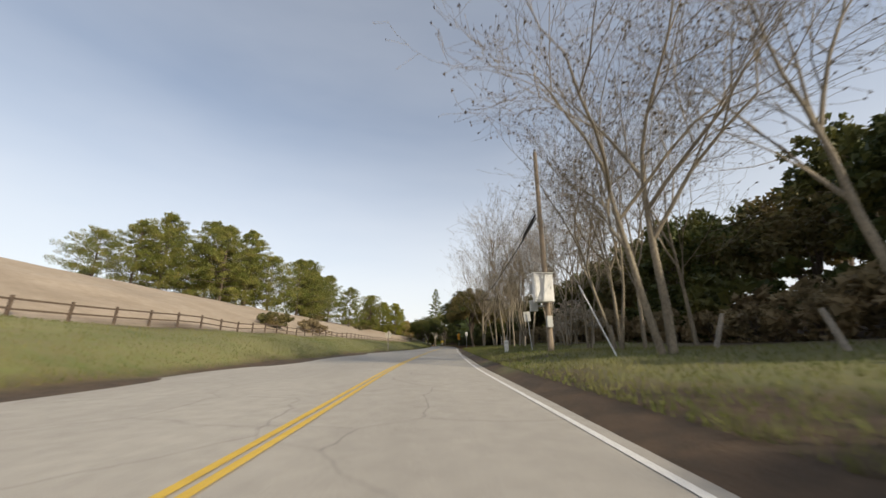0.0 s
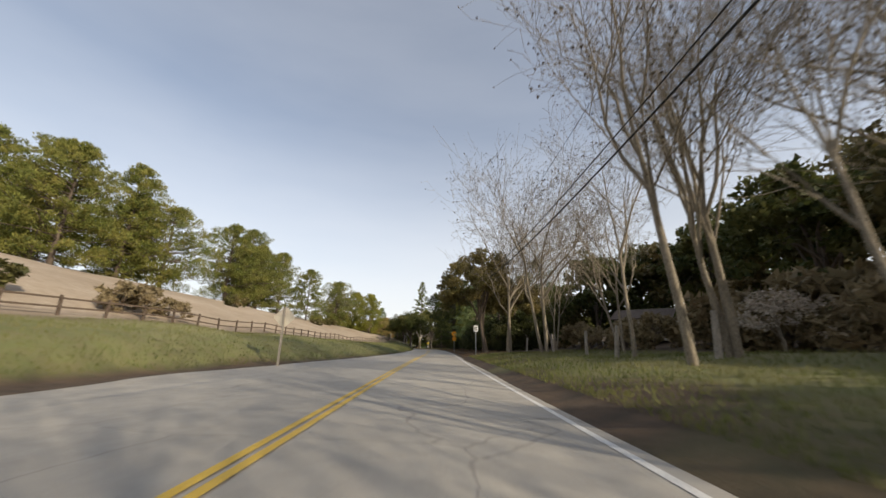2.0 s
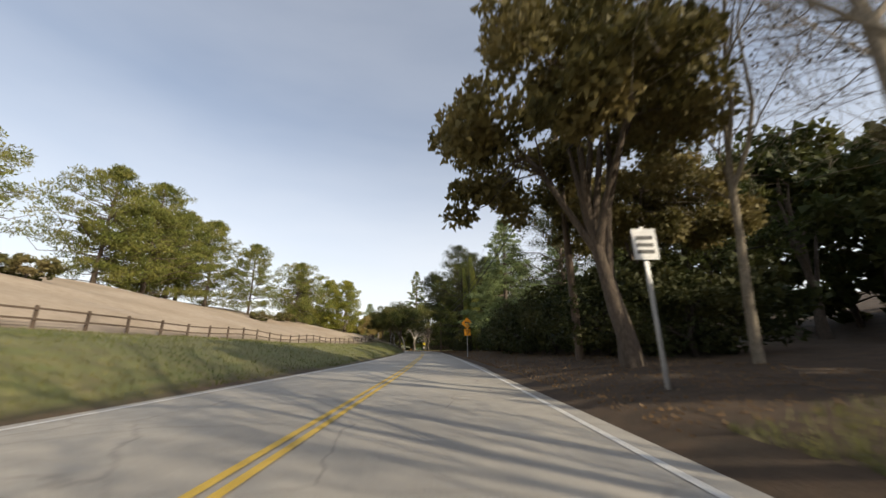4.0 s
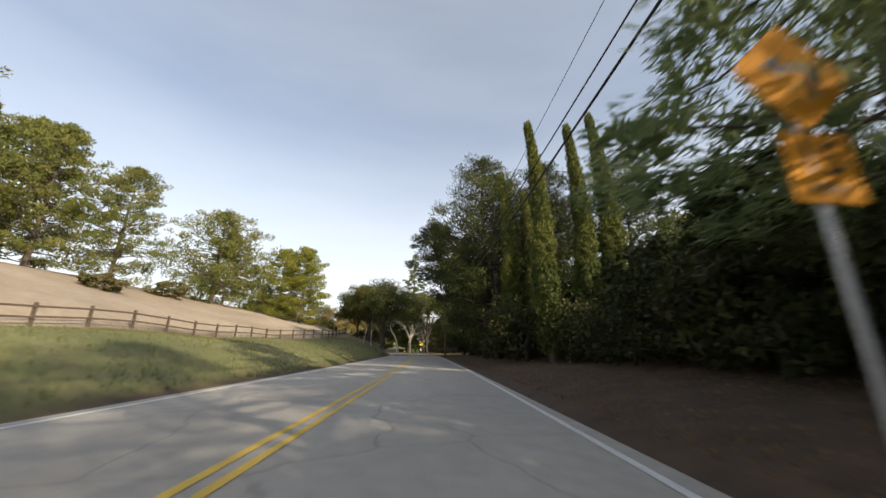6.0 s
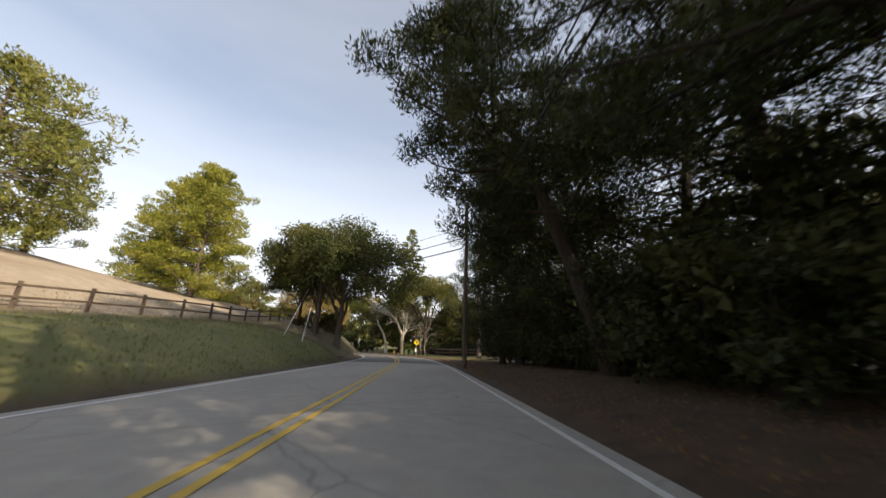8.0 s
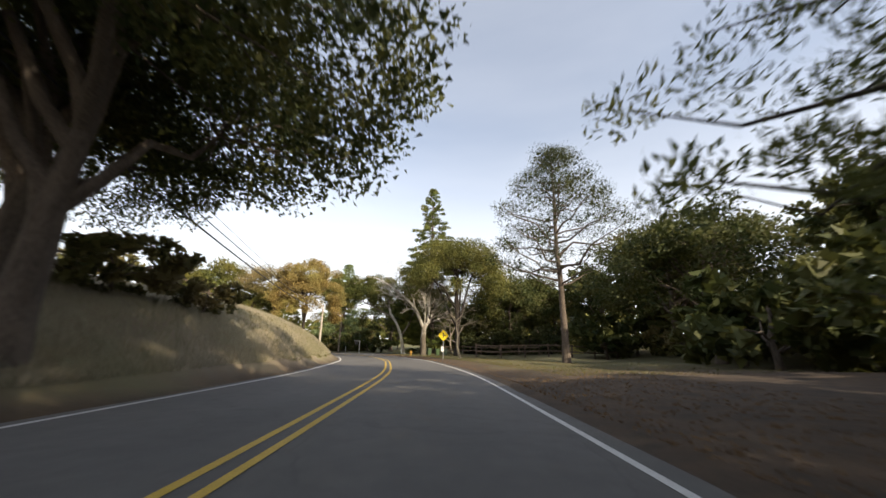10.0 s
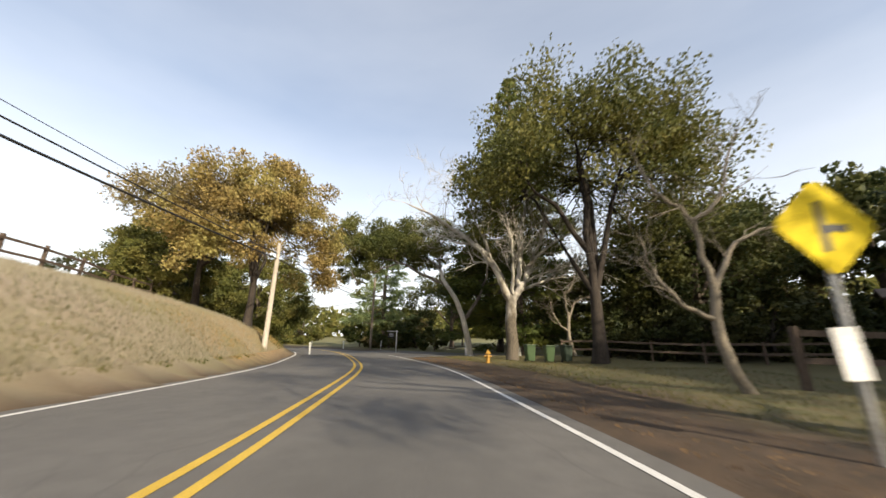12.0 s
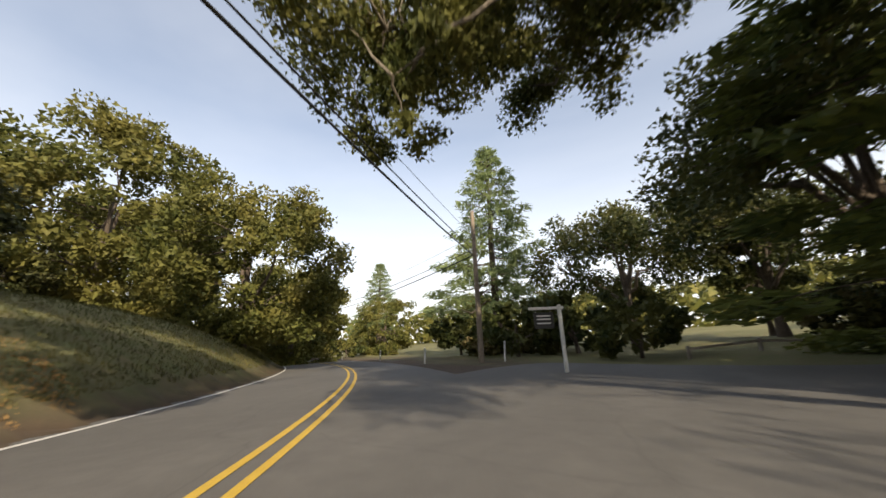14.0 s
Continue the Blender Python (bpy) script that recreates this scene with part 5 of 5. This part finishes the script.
# leaning old posts of a wire fence on the verge
bm = bmesh.new()
cone(bm, 0.11, 0.085, 1.75, (0, 0, -0.35), 9)
for v in bm.verts:
    v.co.x += 0.02 * math.sin(v.co.z * 5)
old_post = part("fence_post", bm, M_wood_grey)
tagged(old_post, "weathered grey wooden fence post leaning on the verge", "fence post", group="old fence posts")
r_p = np.random.default_rng(3)
for x, y in ((10.6, 9.4), (8.8, 14.4), (11.6, 15.2), (9.8, 20.5), (10.8, 25.6), (9.6, 31.0), (10.4, 33.6), (8.8, 38.2), (9.4, 43.4), (8.6, 48.4), (9.6, 53.8), (10.2, 61.4), (9.8, 68.0)):
    k = r_p.uniform(0.8, 1.15)
    copy_thing(old_post, pose(x, y, height(x, y), r_p.normal(0, 5), r_p.normal(0, 6), r_p.uniform(0, 90)) @ Matrix.Scale(k, 4))
drop([old_post])


# ================= utility poles and cables =================
def utility_pole(x, y, tall, label, r0=0.17, mat=M_pole):
    p = empty("utility_pole", x, y, height(x, y))
    bm = bmesh.new()
    cone(bm, r0, r0 * 0.68, tall + 0.5, (0, 0, -0.5), 14)
    part("shaft", bm, mat, p)
    bm = bmesh.new()
    cone(bm, r0 * 0.72, r0 * 0.3, 0.1, (0, 0, tall), 14)
    part("cap", bm, M_steel, p, "grey metal cap")
    for k, z in enumerate((tall - 0.4, tall - 2.2, tall - 2.9)):
        bm = bmesh.new()
        cone(bm, 0.05, 0.07, 0.08, (0, 0, 0), 8)
        cone(bm, 0.075, 0.04, 0.1, (0, 0, 0.08), 8)
        part("insulator", bm, M_steel, p, at=pose(-0.2, 0, z, 0, -60, 0))
    tagged(p, label, "utility pole", group="utility poles")
    return p


def cable(points, sag, r, label, n=26):
    """One hanging cable through its supports."""
    P = []
    for a, b in zip(points, points[1:]):
        t = np.linspace(0, 1, n)[:, None]
        seg_p = np.array(a) * (1 - t) + np.array(b) * t
        seg_p[:, 2] -= 4 * sag * (t * (1 - t))[:, 0] * (np.linalg.norm(np.subtract(b, a)) / 55.0) ** 2
        P.append(seg_p if not P else seg_p[1:])
    P = np.concatenate(P)
    V, Q = tubes([(P, np.full(len(P), r))], 6)
    ob = put("overhead_cable", mesh_of("overhead_cable", V, quads=Q, smooth=True), M_cable)
    return tagged(ob, label, "cable", group="overhead cables")


utility_pole(5.95, 19.7, 12.2, "weathered wooden utility pole carrying a pale equipment box")
utility_pole(6.6, 76.0, 11.5, "wooden utility pole among the roadside trees", mat=M_pole_dark)
utility_pole(3.9, 143.6, 10.6, "tall wooden utility pole beside the shaded road", 0.15, mat=M_pole_dark)
utility_pole(-17.1, 195.0, 5.9, "pale wooden utility pole on the leaf-strewn bank", 0.15, mat=M_pole_pale)
utility_pole(-24.2, 224.4, 10.0, "wooden utility pole at the far side of the bend", 0.19)
utility_pole(-66.0, 246.0, 10.0, "wooden utility pole far along the road", 0.19)
utility_pole(-7.7, 151.8, 9.0, "wooden utility pole among the oaks, held by guy wires", 0.13, mat=M_pole_dark)
cable([(5.7, 19.7, 8.3), (6.3, 76, 8.9), (3.6, 143.6, 7.5), (-7.6, 151.8, 6.5), (-17.1, 195, 5.6), (-24.3, 224.4, 6.9), (-66, 246, 7.6)], 1.1, 0.036, "thick black overhead communication cable")
cable([(5.7, 19.7, 8.8), (6.3, 76, 9.4), (3.6, 143.6, 8.2), (-7.6, 151.8, 7.0), (-17.1, 195, 5.9), (-24.3, 224.4, 7.3), (-66, 246, 8.2)], 1.0, 0.024, "black overhead cable strung between the poles")
cable([(5.9, 19.7, 12.0), (6.5, 76, 11.3), (3.8, 143.6, 9.0), (-7.7, 151.8, 7.6), (-17.1, 195, 6.1), (-24.2, 224.4, 8.2), (-66, 246, 9.0)], 0.9, 0.011, "thin overhead wire at the poles' tops")
# cable sleeve by the first pole
V, Q = tubes([(np.array([(5.75, 20.0, 8.62), (5.8, 21.4, 8.52), (5.85, 23.2, 8.42), (5.9, 24.2, 8.34)]), np.array([0.06, 0.11, 0.11, 0.05]))], 8)
tagged(put("cable_sleeve", mesh_of("cable_sleeve", V, quads=Q, smooth=True), M_cable), "black splice sleeve hanging on the overhead cable", "cable sleeve")

# pale equipment box on the first pole
bx = empty("equipment_box", 5.6, 19.25, 3.2)
bm = bmesh.new()
box(bm, 1.05, 0.5, 1.55, (0, -0.1, 0), 0.03)
part("casing", bm, M_white, bx)
bm = bmesh.new()
box(bm, 0.92, 0.03, 1.36, (0, -0.365, 0.09), 0.012)
part("door", bm, M_white, bx)
bm = bmesh.new()
box(bm, 1.15, 0.62, 0.05, (0, -0.1, 1.55), 0.015)
part("lid", bm, M_white, bx)
bm = bmesh.new()
box(bm, 0.03, 0.04, 0.14, (0.38, -0.4, 0.7), 0.008)
part("handle", bm, M_steel, bx, "small steel handle")
for z in (0.3, 1.2):
    bm = bmesh.new()
    box(bm, 0.5, 0.16, 0.06, (0.2, 0.2, z))
    part("bracket", bm, M_steel, bx)
tagged(bx, "pale equipment box mounted on the utility pole", "equipment box")
bm = bmesh.new()
box(bm, 0.3, 0.24, 0.62, (0, 0, 0), 0.02)
meter = part("meter_box", bm, M_lid, at=pose(5.9, 19.4, 1.85))
tagged(meter, "small grey meter box on the utility pole", "meter box")

for z, k in ((2.75, 1.0), (3.75, 0.85)):
    sb = empty("service_box", 5.2, 19.82, z)
    bm = bmesh.new()
    box(bm, 0.42 * k, 0.26, 0.62 * k, (0, 0, 0), 0.025)
    part("casing", bm, M_lid, sb)
    bm = bmesh.new()
    box(bm, 0.36 * k, 0.02, 0.52 * k, (0, -0.142, 0.05), 0.006)
    part("door", bm, M_lid, sb)
    bm = bmesh.new()
    box(bm, 0.62, 0.07, 0.07, (0.42, 0.0, 0.28 * k))
    part("bracket", bm, M_steel, sb)
    tagged(sb, "grey service box on a bracket of the utility pole", "service box", group="service boxes")

# guy wires with white guards
for gx1, gy1, hx1, hy1, hz1 in ((-7.9, 146.0, -7.7, 151.65, 6.6), (-6.9, 146.7, -7.7, 151.65, 6.6), (5.9, 12.2, 5.95, 19.55, 8.0)):
    a3 = Vector((gx1, gy1, height(gx1, gy1) - 0.05))
    b3 = Vector((hx1, hy1, height(hx1, hy1) + hz1))
    d3 = b3 - a3
    g = empty("guy_wire", *a3)
    V, Q = tubes([(np.array([(0, 0, 0), d3 * 0.5, d3]), np.full(3, 0.008))], 5)
    put("wire", mesh_of("wire", V, quads=Q), M_steel, g)
    V, Q = tubes([(np.array([d3 * 0.005, d3 * 0.18, d3 * 0.36]), np.full(3, 0.024))], 8)
    put("guard", mesh_of("guard", V, quads=Q, smooth=True), M_white, g, "white plastic guard")
    tagged(g, "guy wire with a white guard anchored in the grass", "guy wire", group="guy wires")


# ================= signs and markers =================
def plate(bm, outline, thick=0.004):
    """A flat plate in the x-z plane from its outline."""
    f = [bm.verts.new((x, -thick, z)) for x, z in outline]
    b = [bm.verts.new((x, thick, z)) for x, z in outline]
    bm.faces.new(f)
    bm.faces.new(b[::-1])
    n = len(f)
    for i in range(n):
        bm.faces.new((f[i], b[i], b[(i + 1) % n], f[(i + 1) % n]))
    bmesh.ops.recalc_face_normals(bm, faces=bm.faces)
    return bm


def diamond(side, corner=0.05):
    h = side * math.sqrt(0.5)
    c = corner
    return [(-c, -h + c), (c, -h + c), (h - c, -c), (h - c, c), (c, h - c), (-c, h - c), (-h + c, c), (-h + c, -c)]


def post_part(p, tall, r=0.03, mat=M_steel, flat=True):
    bm = bmesh.new()
    if flat:
        box(bm, r * 2, r * 1.2, tall + 0.4, (0, 0, -0.4), 0.006)
    else:
        cone(bm, r, r, tall + 0.4, (0, 0, -0.4), 10)
    return part("post", bm, mat, p)


def flat_text(text, size, mat, parent, at, name="lettering"):
    cu = bpy.data.curves.new(name, "FONT")
    cu.body = text
    cu.size = size
    cu.align_x, cu.align_y = "CENTER", "CENTER"
    cu.extrude = 0.002
    ob = new(name, cu)
    dg = bpy.context.evaluated_depsgraph_get()
    me = bpy.data.meshes.new_from_object(ob.evaluated_get(dg))
    bpy.data.objects.remove(ob)
    me.materials.clear()
    return put(name, me, mat, parent, at=at)


# turn warning with its speed plate
sg = empty("turn_sign", 4.45, 95.9, height(4.45, 95.9), 3)
post_part(sg, 3.5, 0.035, M_steel, False)
pn = part("warning_panel", plate(bmesh.new(), diamond(0.78)), M_orange, sg, at=pose(0, -0.05, 3.1))
part("border", plate(bmesh.new(), diamond(0.74), 0.0045), M_orange, pn)
bm = bmesh.new()
plate(bm, [(0.13, -0.22), (0.21, -0.22), (0.21, 0.10), (0.13, 0.10)], 0.002)
plate(bm, [(-0.08, 0.03), (0.13, 0.03), (0.13, 0.10), (-0.08, 0.10)], 0.002)
plate(bm, [(-0.28, 0.065), (-0.08, -0.05), (-0.08, 0.18)], 0.002)
part("turn_arrow", bm, M_black, pn, "black turn arrow", at=pose(0, -0.009, 0.02))
sp = part("speed_plate", plate(bmesh.new(), [(-0.3, -0.3), (0.3, -0.3), (0.3, 0.3), (-0.3, 0.3)]), M_orange, sg, at=pose(0.02, -0.05, 2.25))
flat_text("15", 0.42, M_black, sp, pose(0, -0.008, 0.07, 90, 0, 0), "speed_figures")
flat_text("MPH", 0.16, M_black, sp, pose(0, -0.008, -0.19, 90, 0, 0), "speed_unit")
tagged(sg, "orange-yellow turn warning sign with a 15 MPH plate", "road sign")

# side road warning
sg = empty("side_road_sign", -0.1, 182.2, height(-0.1, 182.2), 12)
post_part(sg, 2.62, 0.035, M_steel, False)
pn = part("warning_panel", plate(bmesh.new(), diamond(0.76)), M_yellow, sg, at=pose(0, -0.05, 2.2))
bm = bmesh.new()
plate(bm, [(-0.09, -0.27), (-0.01, -0.27), (-0.01, 0.27), (-0.09, 0.27)], 0.002)
plate(bm, [(-0.01, -0.06), (0.2, -0.06), (0.2, 0.02), (-0.01, 0.02)], 0.002)
part("junction_symbol", bm, M_black, pn, "black side road symbol", at=pose(0.02, -0.008, 0))
part("marker_plate", plate(bmesh.new(), [(-0.12, -0.24), (0.12, -0.24), (0.12, 0.24), (-0.12, 0.24)]), M_white, sg, "small white marker plate", at=pose(-0.09, -0.06, 0.95, 0, -4, 0))
tagged(sg, "yellow diamond side road sign on a steel post", "road sign")

# grey back of a sign for the other lane
sg = empty("diamond_sign", -7.5, 49.7, height(-7.5, 49.7), 180)
post_part(sg, 2.85, 0.05, M_wood_grey)
part("panel", plate(bmesh.new(), diamond(0.8)), M_plaster, sg, at=pose(0, -0.06, 2.35))
tagged(sg, "back of a pale diamond sign on a wooden post", "road sign")

# small white sign on the verge
sg = empty("small_sign", 4.6, 68.0, height(4.6, 68.0), -2)
post_part(sg, 2.9, 0.035)
pn = part("panel", plate(bmesh.new(), [(-0.23, -0.3), (0.23, -0.3), (0.23, 0.3), (-0.23, 0.3)]), M_white, sg, at=pose(0, -0.05, 2.55))
for z in (0.12, -0.02, -0.15):
    part("bar", plate(bmesh.new(), [(-0.16, z - 0.035), (0.16, z - 0.035), (0.16, z + 0.035), (-0.16, z + 0.035)], 0.002), M_black, pn, at=pose(0, -0.008, 0))
tagged(sg, "small white regulatory sign with dark writing on a post", "road sign")
sg = empty("small_sign", 6.1, 24.4, height(6.1, 24.4), 172, 0, 5)
post_part(sg, 2.5, 0.035)
part("panel", plate(bmesh.new(), [(-0.23, -0.33), (0.23, -0.33), (0.23, 0.33), (-0.23, 0.33)]), M_lid, sg, at=pose(0, -0.05, 2.3))
tagged(sg, "grey back of a small sign on a leaning post", "road sign")
sg = empty("small_sign", 8.0, 88.5, height(8.0, 88.5), -8)
post_part(sg, 3.2, 0.035)
part("panel", plate(bmesh.new(), [(-0.23, -0.3), (0.23, -0.3), (0.23, 0.3), (-0.23, 0.3)]), M_white, sg, at=pose(0, -0.05, 2.9))
tagged(sg, "pale sign panel among the dark shrubs", "road sign")


def marker(x, y, tall, label, lean=0.0, wide=0.12, group="roadside markers", mat=M_white):
    mk = empty("marker_post", x, y, height(x, y), random.uniform(-15, 15), 0, lean)
    bm = bmesh.new()
    box(bm, wide, 0.04, tall + 0.3, (0, 0, -0.3), 0.012)
    part("blade", bm, mat, mk)
    bm = bmesh.new()
    box(bm, wide * 0.7, 0.012, 0.16, (0, -0.028, tall - 0.24), 0.003)
    part("reflector", bm, M_lid, mk, "grey reflector strip")
    tagged(mk, label, "marker post", group=group)


marker(4.5, 25.2, 0.8, "wide white marker post on the grassy verge", 0, 0.28)
marker(8.0, 110.0, 1.1, "grey roadside marker in front of the dark hedge", 4, 0.1, mat=M_wood_grey)
marker(-19.3, 202.7, 0.95, "white marker post leaning at the road's edge", -4)
marker(-22.9, 225.0, 1.2, "white marker post at the junction", 3)
for uu, dd in ((229.0, 5.0), (240.0, 4.8), (252.0, 4.8), (266.0, 4.8)):
    px, py = along(uu, dd)
    marker(float(px), float(py), 1.0, "white marker post along the outside of the bend")
# hanging sign on a white post at the junction
sg = empty("post_sign", -17.8, 217.4, height(-17.8, 217.4), 28)
bm = bmesh.new()
box(bm, 0.12, 0.12, 2.75, (0, 0, -0.3), 0.012)
part("post", bm, M_white, sg)
bm = bmesh.new()
box(bm, 1.3, 0.09, 0.1, (-0.5, 0, 2.28), 0.01)
part("arm", bm, M_white, sg)
bm = bmesh.new()
box(bm, 0.75, 0.03, 0.6, (-0.62, 0, 1.58), 0.006)
hb = part("hanging_board", bm, M_black, sg, "dark hanging board")
for z in (1.75, 1.9, 2.02):
    bm = bmesh.new()
    box(bm, 0.5, 0.006, 0.05, (-0.62, -0.02, z))
    part("bar", bm, M_white, hb)
for x in (-0.9, -0.34):
    bm = bmesh.new()
    cone(bm, 0.008, 0.008, 0.1, (x, 0, 2.18), 6)
    part("hook", bm, M_steel, sg)
tagged(sg, "white post with a dark board hanging from its arm", "sign")

# white-painted post with a ladder-like frame beside the sycamore
wp = empty("white_post", -8.6, 211.2, height(-8.6, 211.2), 20)
bm = bmesh.new()
box(bm, 0.16, 0.16, 2.1, (0, 0, -0.3), 0.02)
part("post", bm, M_white, wp)
bm = bmesh.new()
cone(bm, 0.14, 0.04, 0.16, (0, 0, 1.8), 10)
part("cap", bm, M_white, wp)
bm = bmesh.new()
box(bm, 0.06, 0.06, 2.0, (0.42, 0, -0.3), 0.01, None)
part("side_rail", bm, M_white, wp)
for z in (0.15, 0.4, 0.65, 0.9):
    bm = bmesh.new()
    box(bm, 0.34, 0.03, 0.07, (0.22, 0, z), 0.006)
    part("slat", bm, M_white, wp)
tagged(wp, "white-painted wooden post with slats beside the road", "post")
for x, y, k in ((-5.6, 223.6, 0.9), (-3.8, 214.6, 0.8)):
    bm = bmesh.new()
    cone(bm, 0.3 * k, 0.17 * k, 1.2 * k, (0, 0, -0.2), 11)
    cone(bm, 0.17 * k, 0.05, 0.25 * k, (0, 0, 1.0 * k), 11)
    st = part("painted_stump", bm, M_white, at=pose(x, y, height(x, y)))
    tagged(st, "whitewashed tree stump beside the side road", "tree stump", group="whitewashed stumps")

# ================= hydrant and bins =================
hy = empty("fire_hydrant", -5.1, 197.2, height(-5.1, 197.2), 15)
hy.scale = (0.82, 0.82, 0.82)
bm = bmesh.new()
cone(bm, 0.19, 0.19, 0.06, (0, 0, -0.02), 16)
cone(bm, 0.13, 0.12, 0.52, (0, 0, 0.04), 16)
part("barrel", bm, M_hydrant, hy)
bm = bmesh.new()
cone(bm, 0.2, 0.2, 0.05, (0, 0, 0.56), 16)
cone(bm, 0.17, 0.06, 0.16, (0, 0, 0.61), 16)
cone(bm, 0.035, 0.03, 0.06, (0, 0, 0.77), 6)
part("bonnet", bm, M_hydrant, hy)
for a_, rr in ((-90, 0.075), (0, 0.055), (180, 0.055)):
    bm = bmesh.new()
    cone(bm, rr, rr, 0.13, (0, 0, 0.1), 12)
    cone(bm, rr * 1.2, rr * 1.1, 0.05, (0, 0, 0.2), 8)
    part("outlet_cap", bm, M_hydrant, hy, at=pose(0, 0, 0.42, 0, 90, a_))
tagged(hy, "yellow fire hydrant on the leaf-strewn verge", "fire hydrant")


def wheelie_bin(x, y, turn, mat, label, k=1.0):
    b = empty("wheelie_bin", x, y, height(x, y), turn)
    bm = bmesh.new()
    g = bmesh.ops.create_cube(bm, size=1.0)
    for v in bm.verts:
        w = 0.44 if v.co.z < 0 else 0.58
        v.co = Vector((v.co.x * w, v.co.y * (w + 0.1), v.co.z * 0.9 + 0.55))
    bmesh.ops.bevel(bm, geom=list(bm.edges), offset=0.04, segments=2, affect="EDGES")
    part("body", bm, mat, b)
    bm = bmesh.new()
    box(bm, 0.64, 0.76, 0.07, (0, 0, 1.0), 0.03)
    part("lid", bm, mat, b, "moulded plastic lid")
    bm = bmesh.new()
    cone(bm, 0.02, 0.02, 0.5, (-0.25, 0.4, 0.96), 8, Matrix.Rotation(radians(90), 4, "Y"))
    part("handle", bm, mat, b)
    for sx in (-0.24, 0.19):
        bm = bmesh.new()
        cone(bm, 0.1, 0.1, 0.05, (sx, 0.26, 0.1), 14, Matrix.Rotation(radians(90), 4, "Y"))
        part("wheel", bm, M_black, b)
    tagged(b, label, "wheelie bin", group="bins by the road")


wheelie_bin(-2.9, 201.4, 20, M_bin, "dull green wheelie bin with a green lid")
wheelie_bin(-1.7, 201.9, 14, M_bin, "green wheelie bin standing beside another")
wheelie_bin(-0.6, 202.4, 25, M_bin_dark, "dark green wheelie bin in the shade")

# yellow-sided shed seen through the trees, and a low cream house on the rise


def house(name, x, y, turn, w, d, h, wall_mat, label, windows=(-1, 0, 1)):
    ho = empty(name, x, y, height(x, y) - 0.1, turn)
    bm = bmesh.new()
    box(bm, w, d, h)
    part("wall", bm, wall_mat, ho)
    for s in (-1, 1):
        bm = bmesh.new()
        rise, over = d * 0.22, 0.4
        L3 = math.hypot(d / 2 + over, rise * (1 + 2 * over / d))
        box(bm, w + 0.8, L3, 0.12, (0, 0, 0))
        ang_r = math.degrees(math.atan2(rise, d / 2))
        part("roof", bm, M_roof, ho, at=pose(0, s * (d / 4 + over / 2), h + rise * 0.44, -s * ang_r, 0, 0))
    for k in windows:
        bm = bmesh.new()
        box(bm, 1.1, 0.06, 1.1, (k * w * 0.3, -d / 2 - 0.03, 1.0), 0.01)
        fr = part("window", bm, M_white, ho)
        bm = bmesh.new()
        box(bm, 0.92, 0.03, 0.92, (k * w * 0.3, -d / 2 - 0.06, 1.09))
        part("pane", bm, M_glass_dark, fr)
    tagged(ho, label, name)


house("house", 29.0, 75.0, -45, 9.5, 5.5, 2.7, M_plaster, "low cream house with a brown roof among the trees")
house("shed", 19.3, 203.8, -30, 2.5, 2.2, 3.7, M_yellow_wall, "yellow-walled shed under the dark oaks", ())
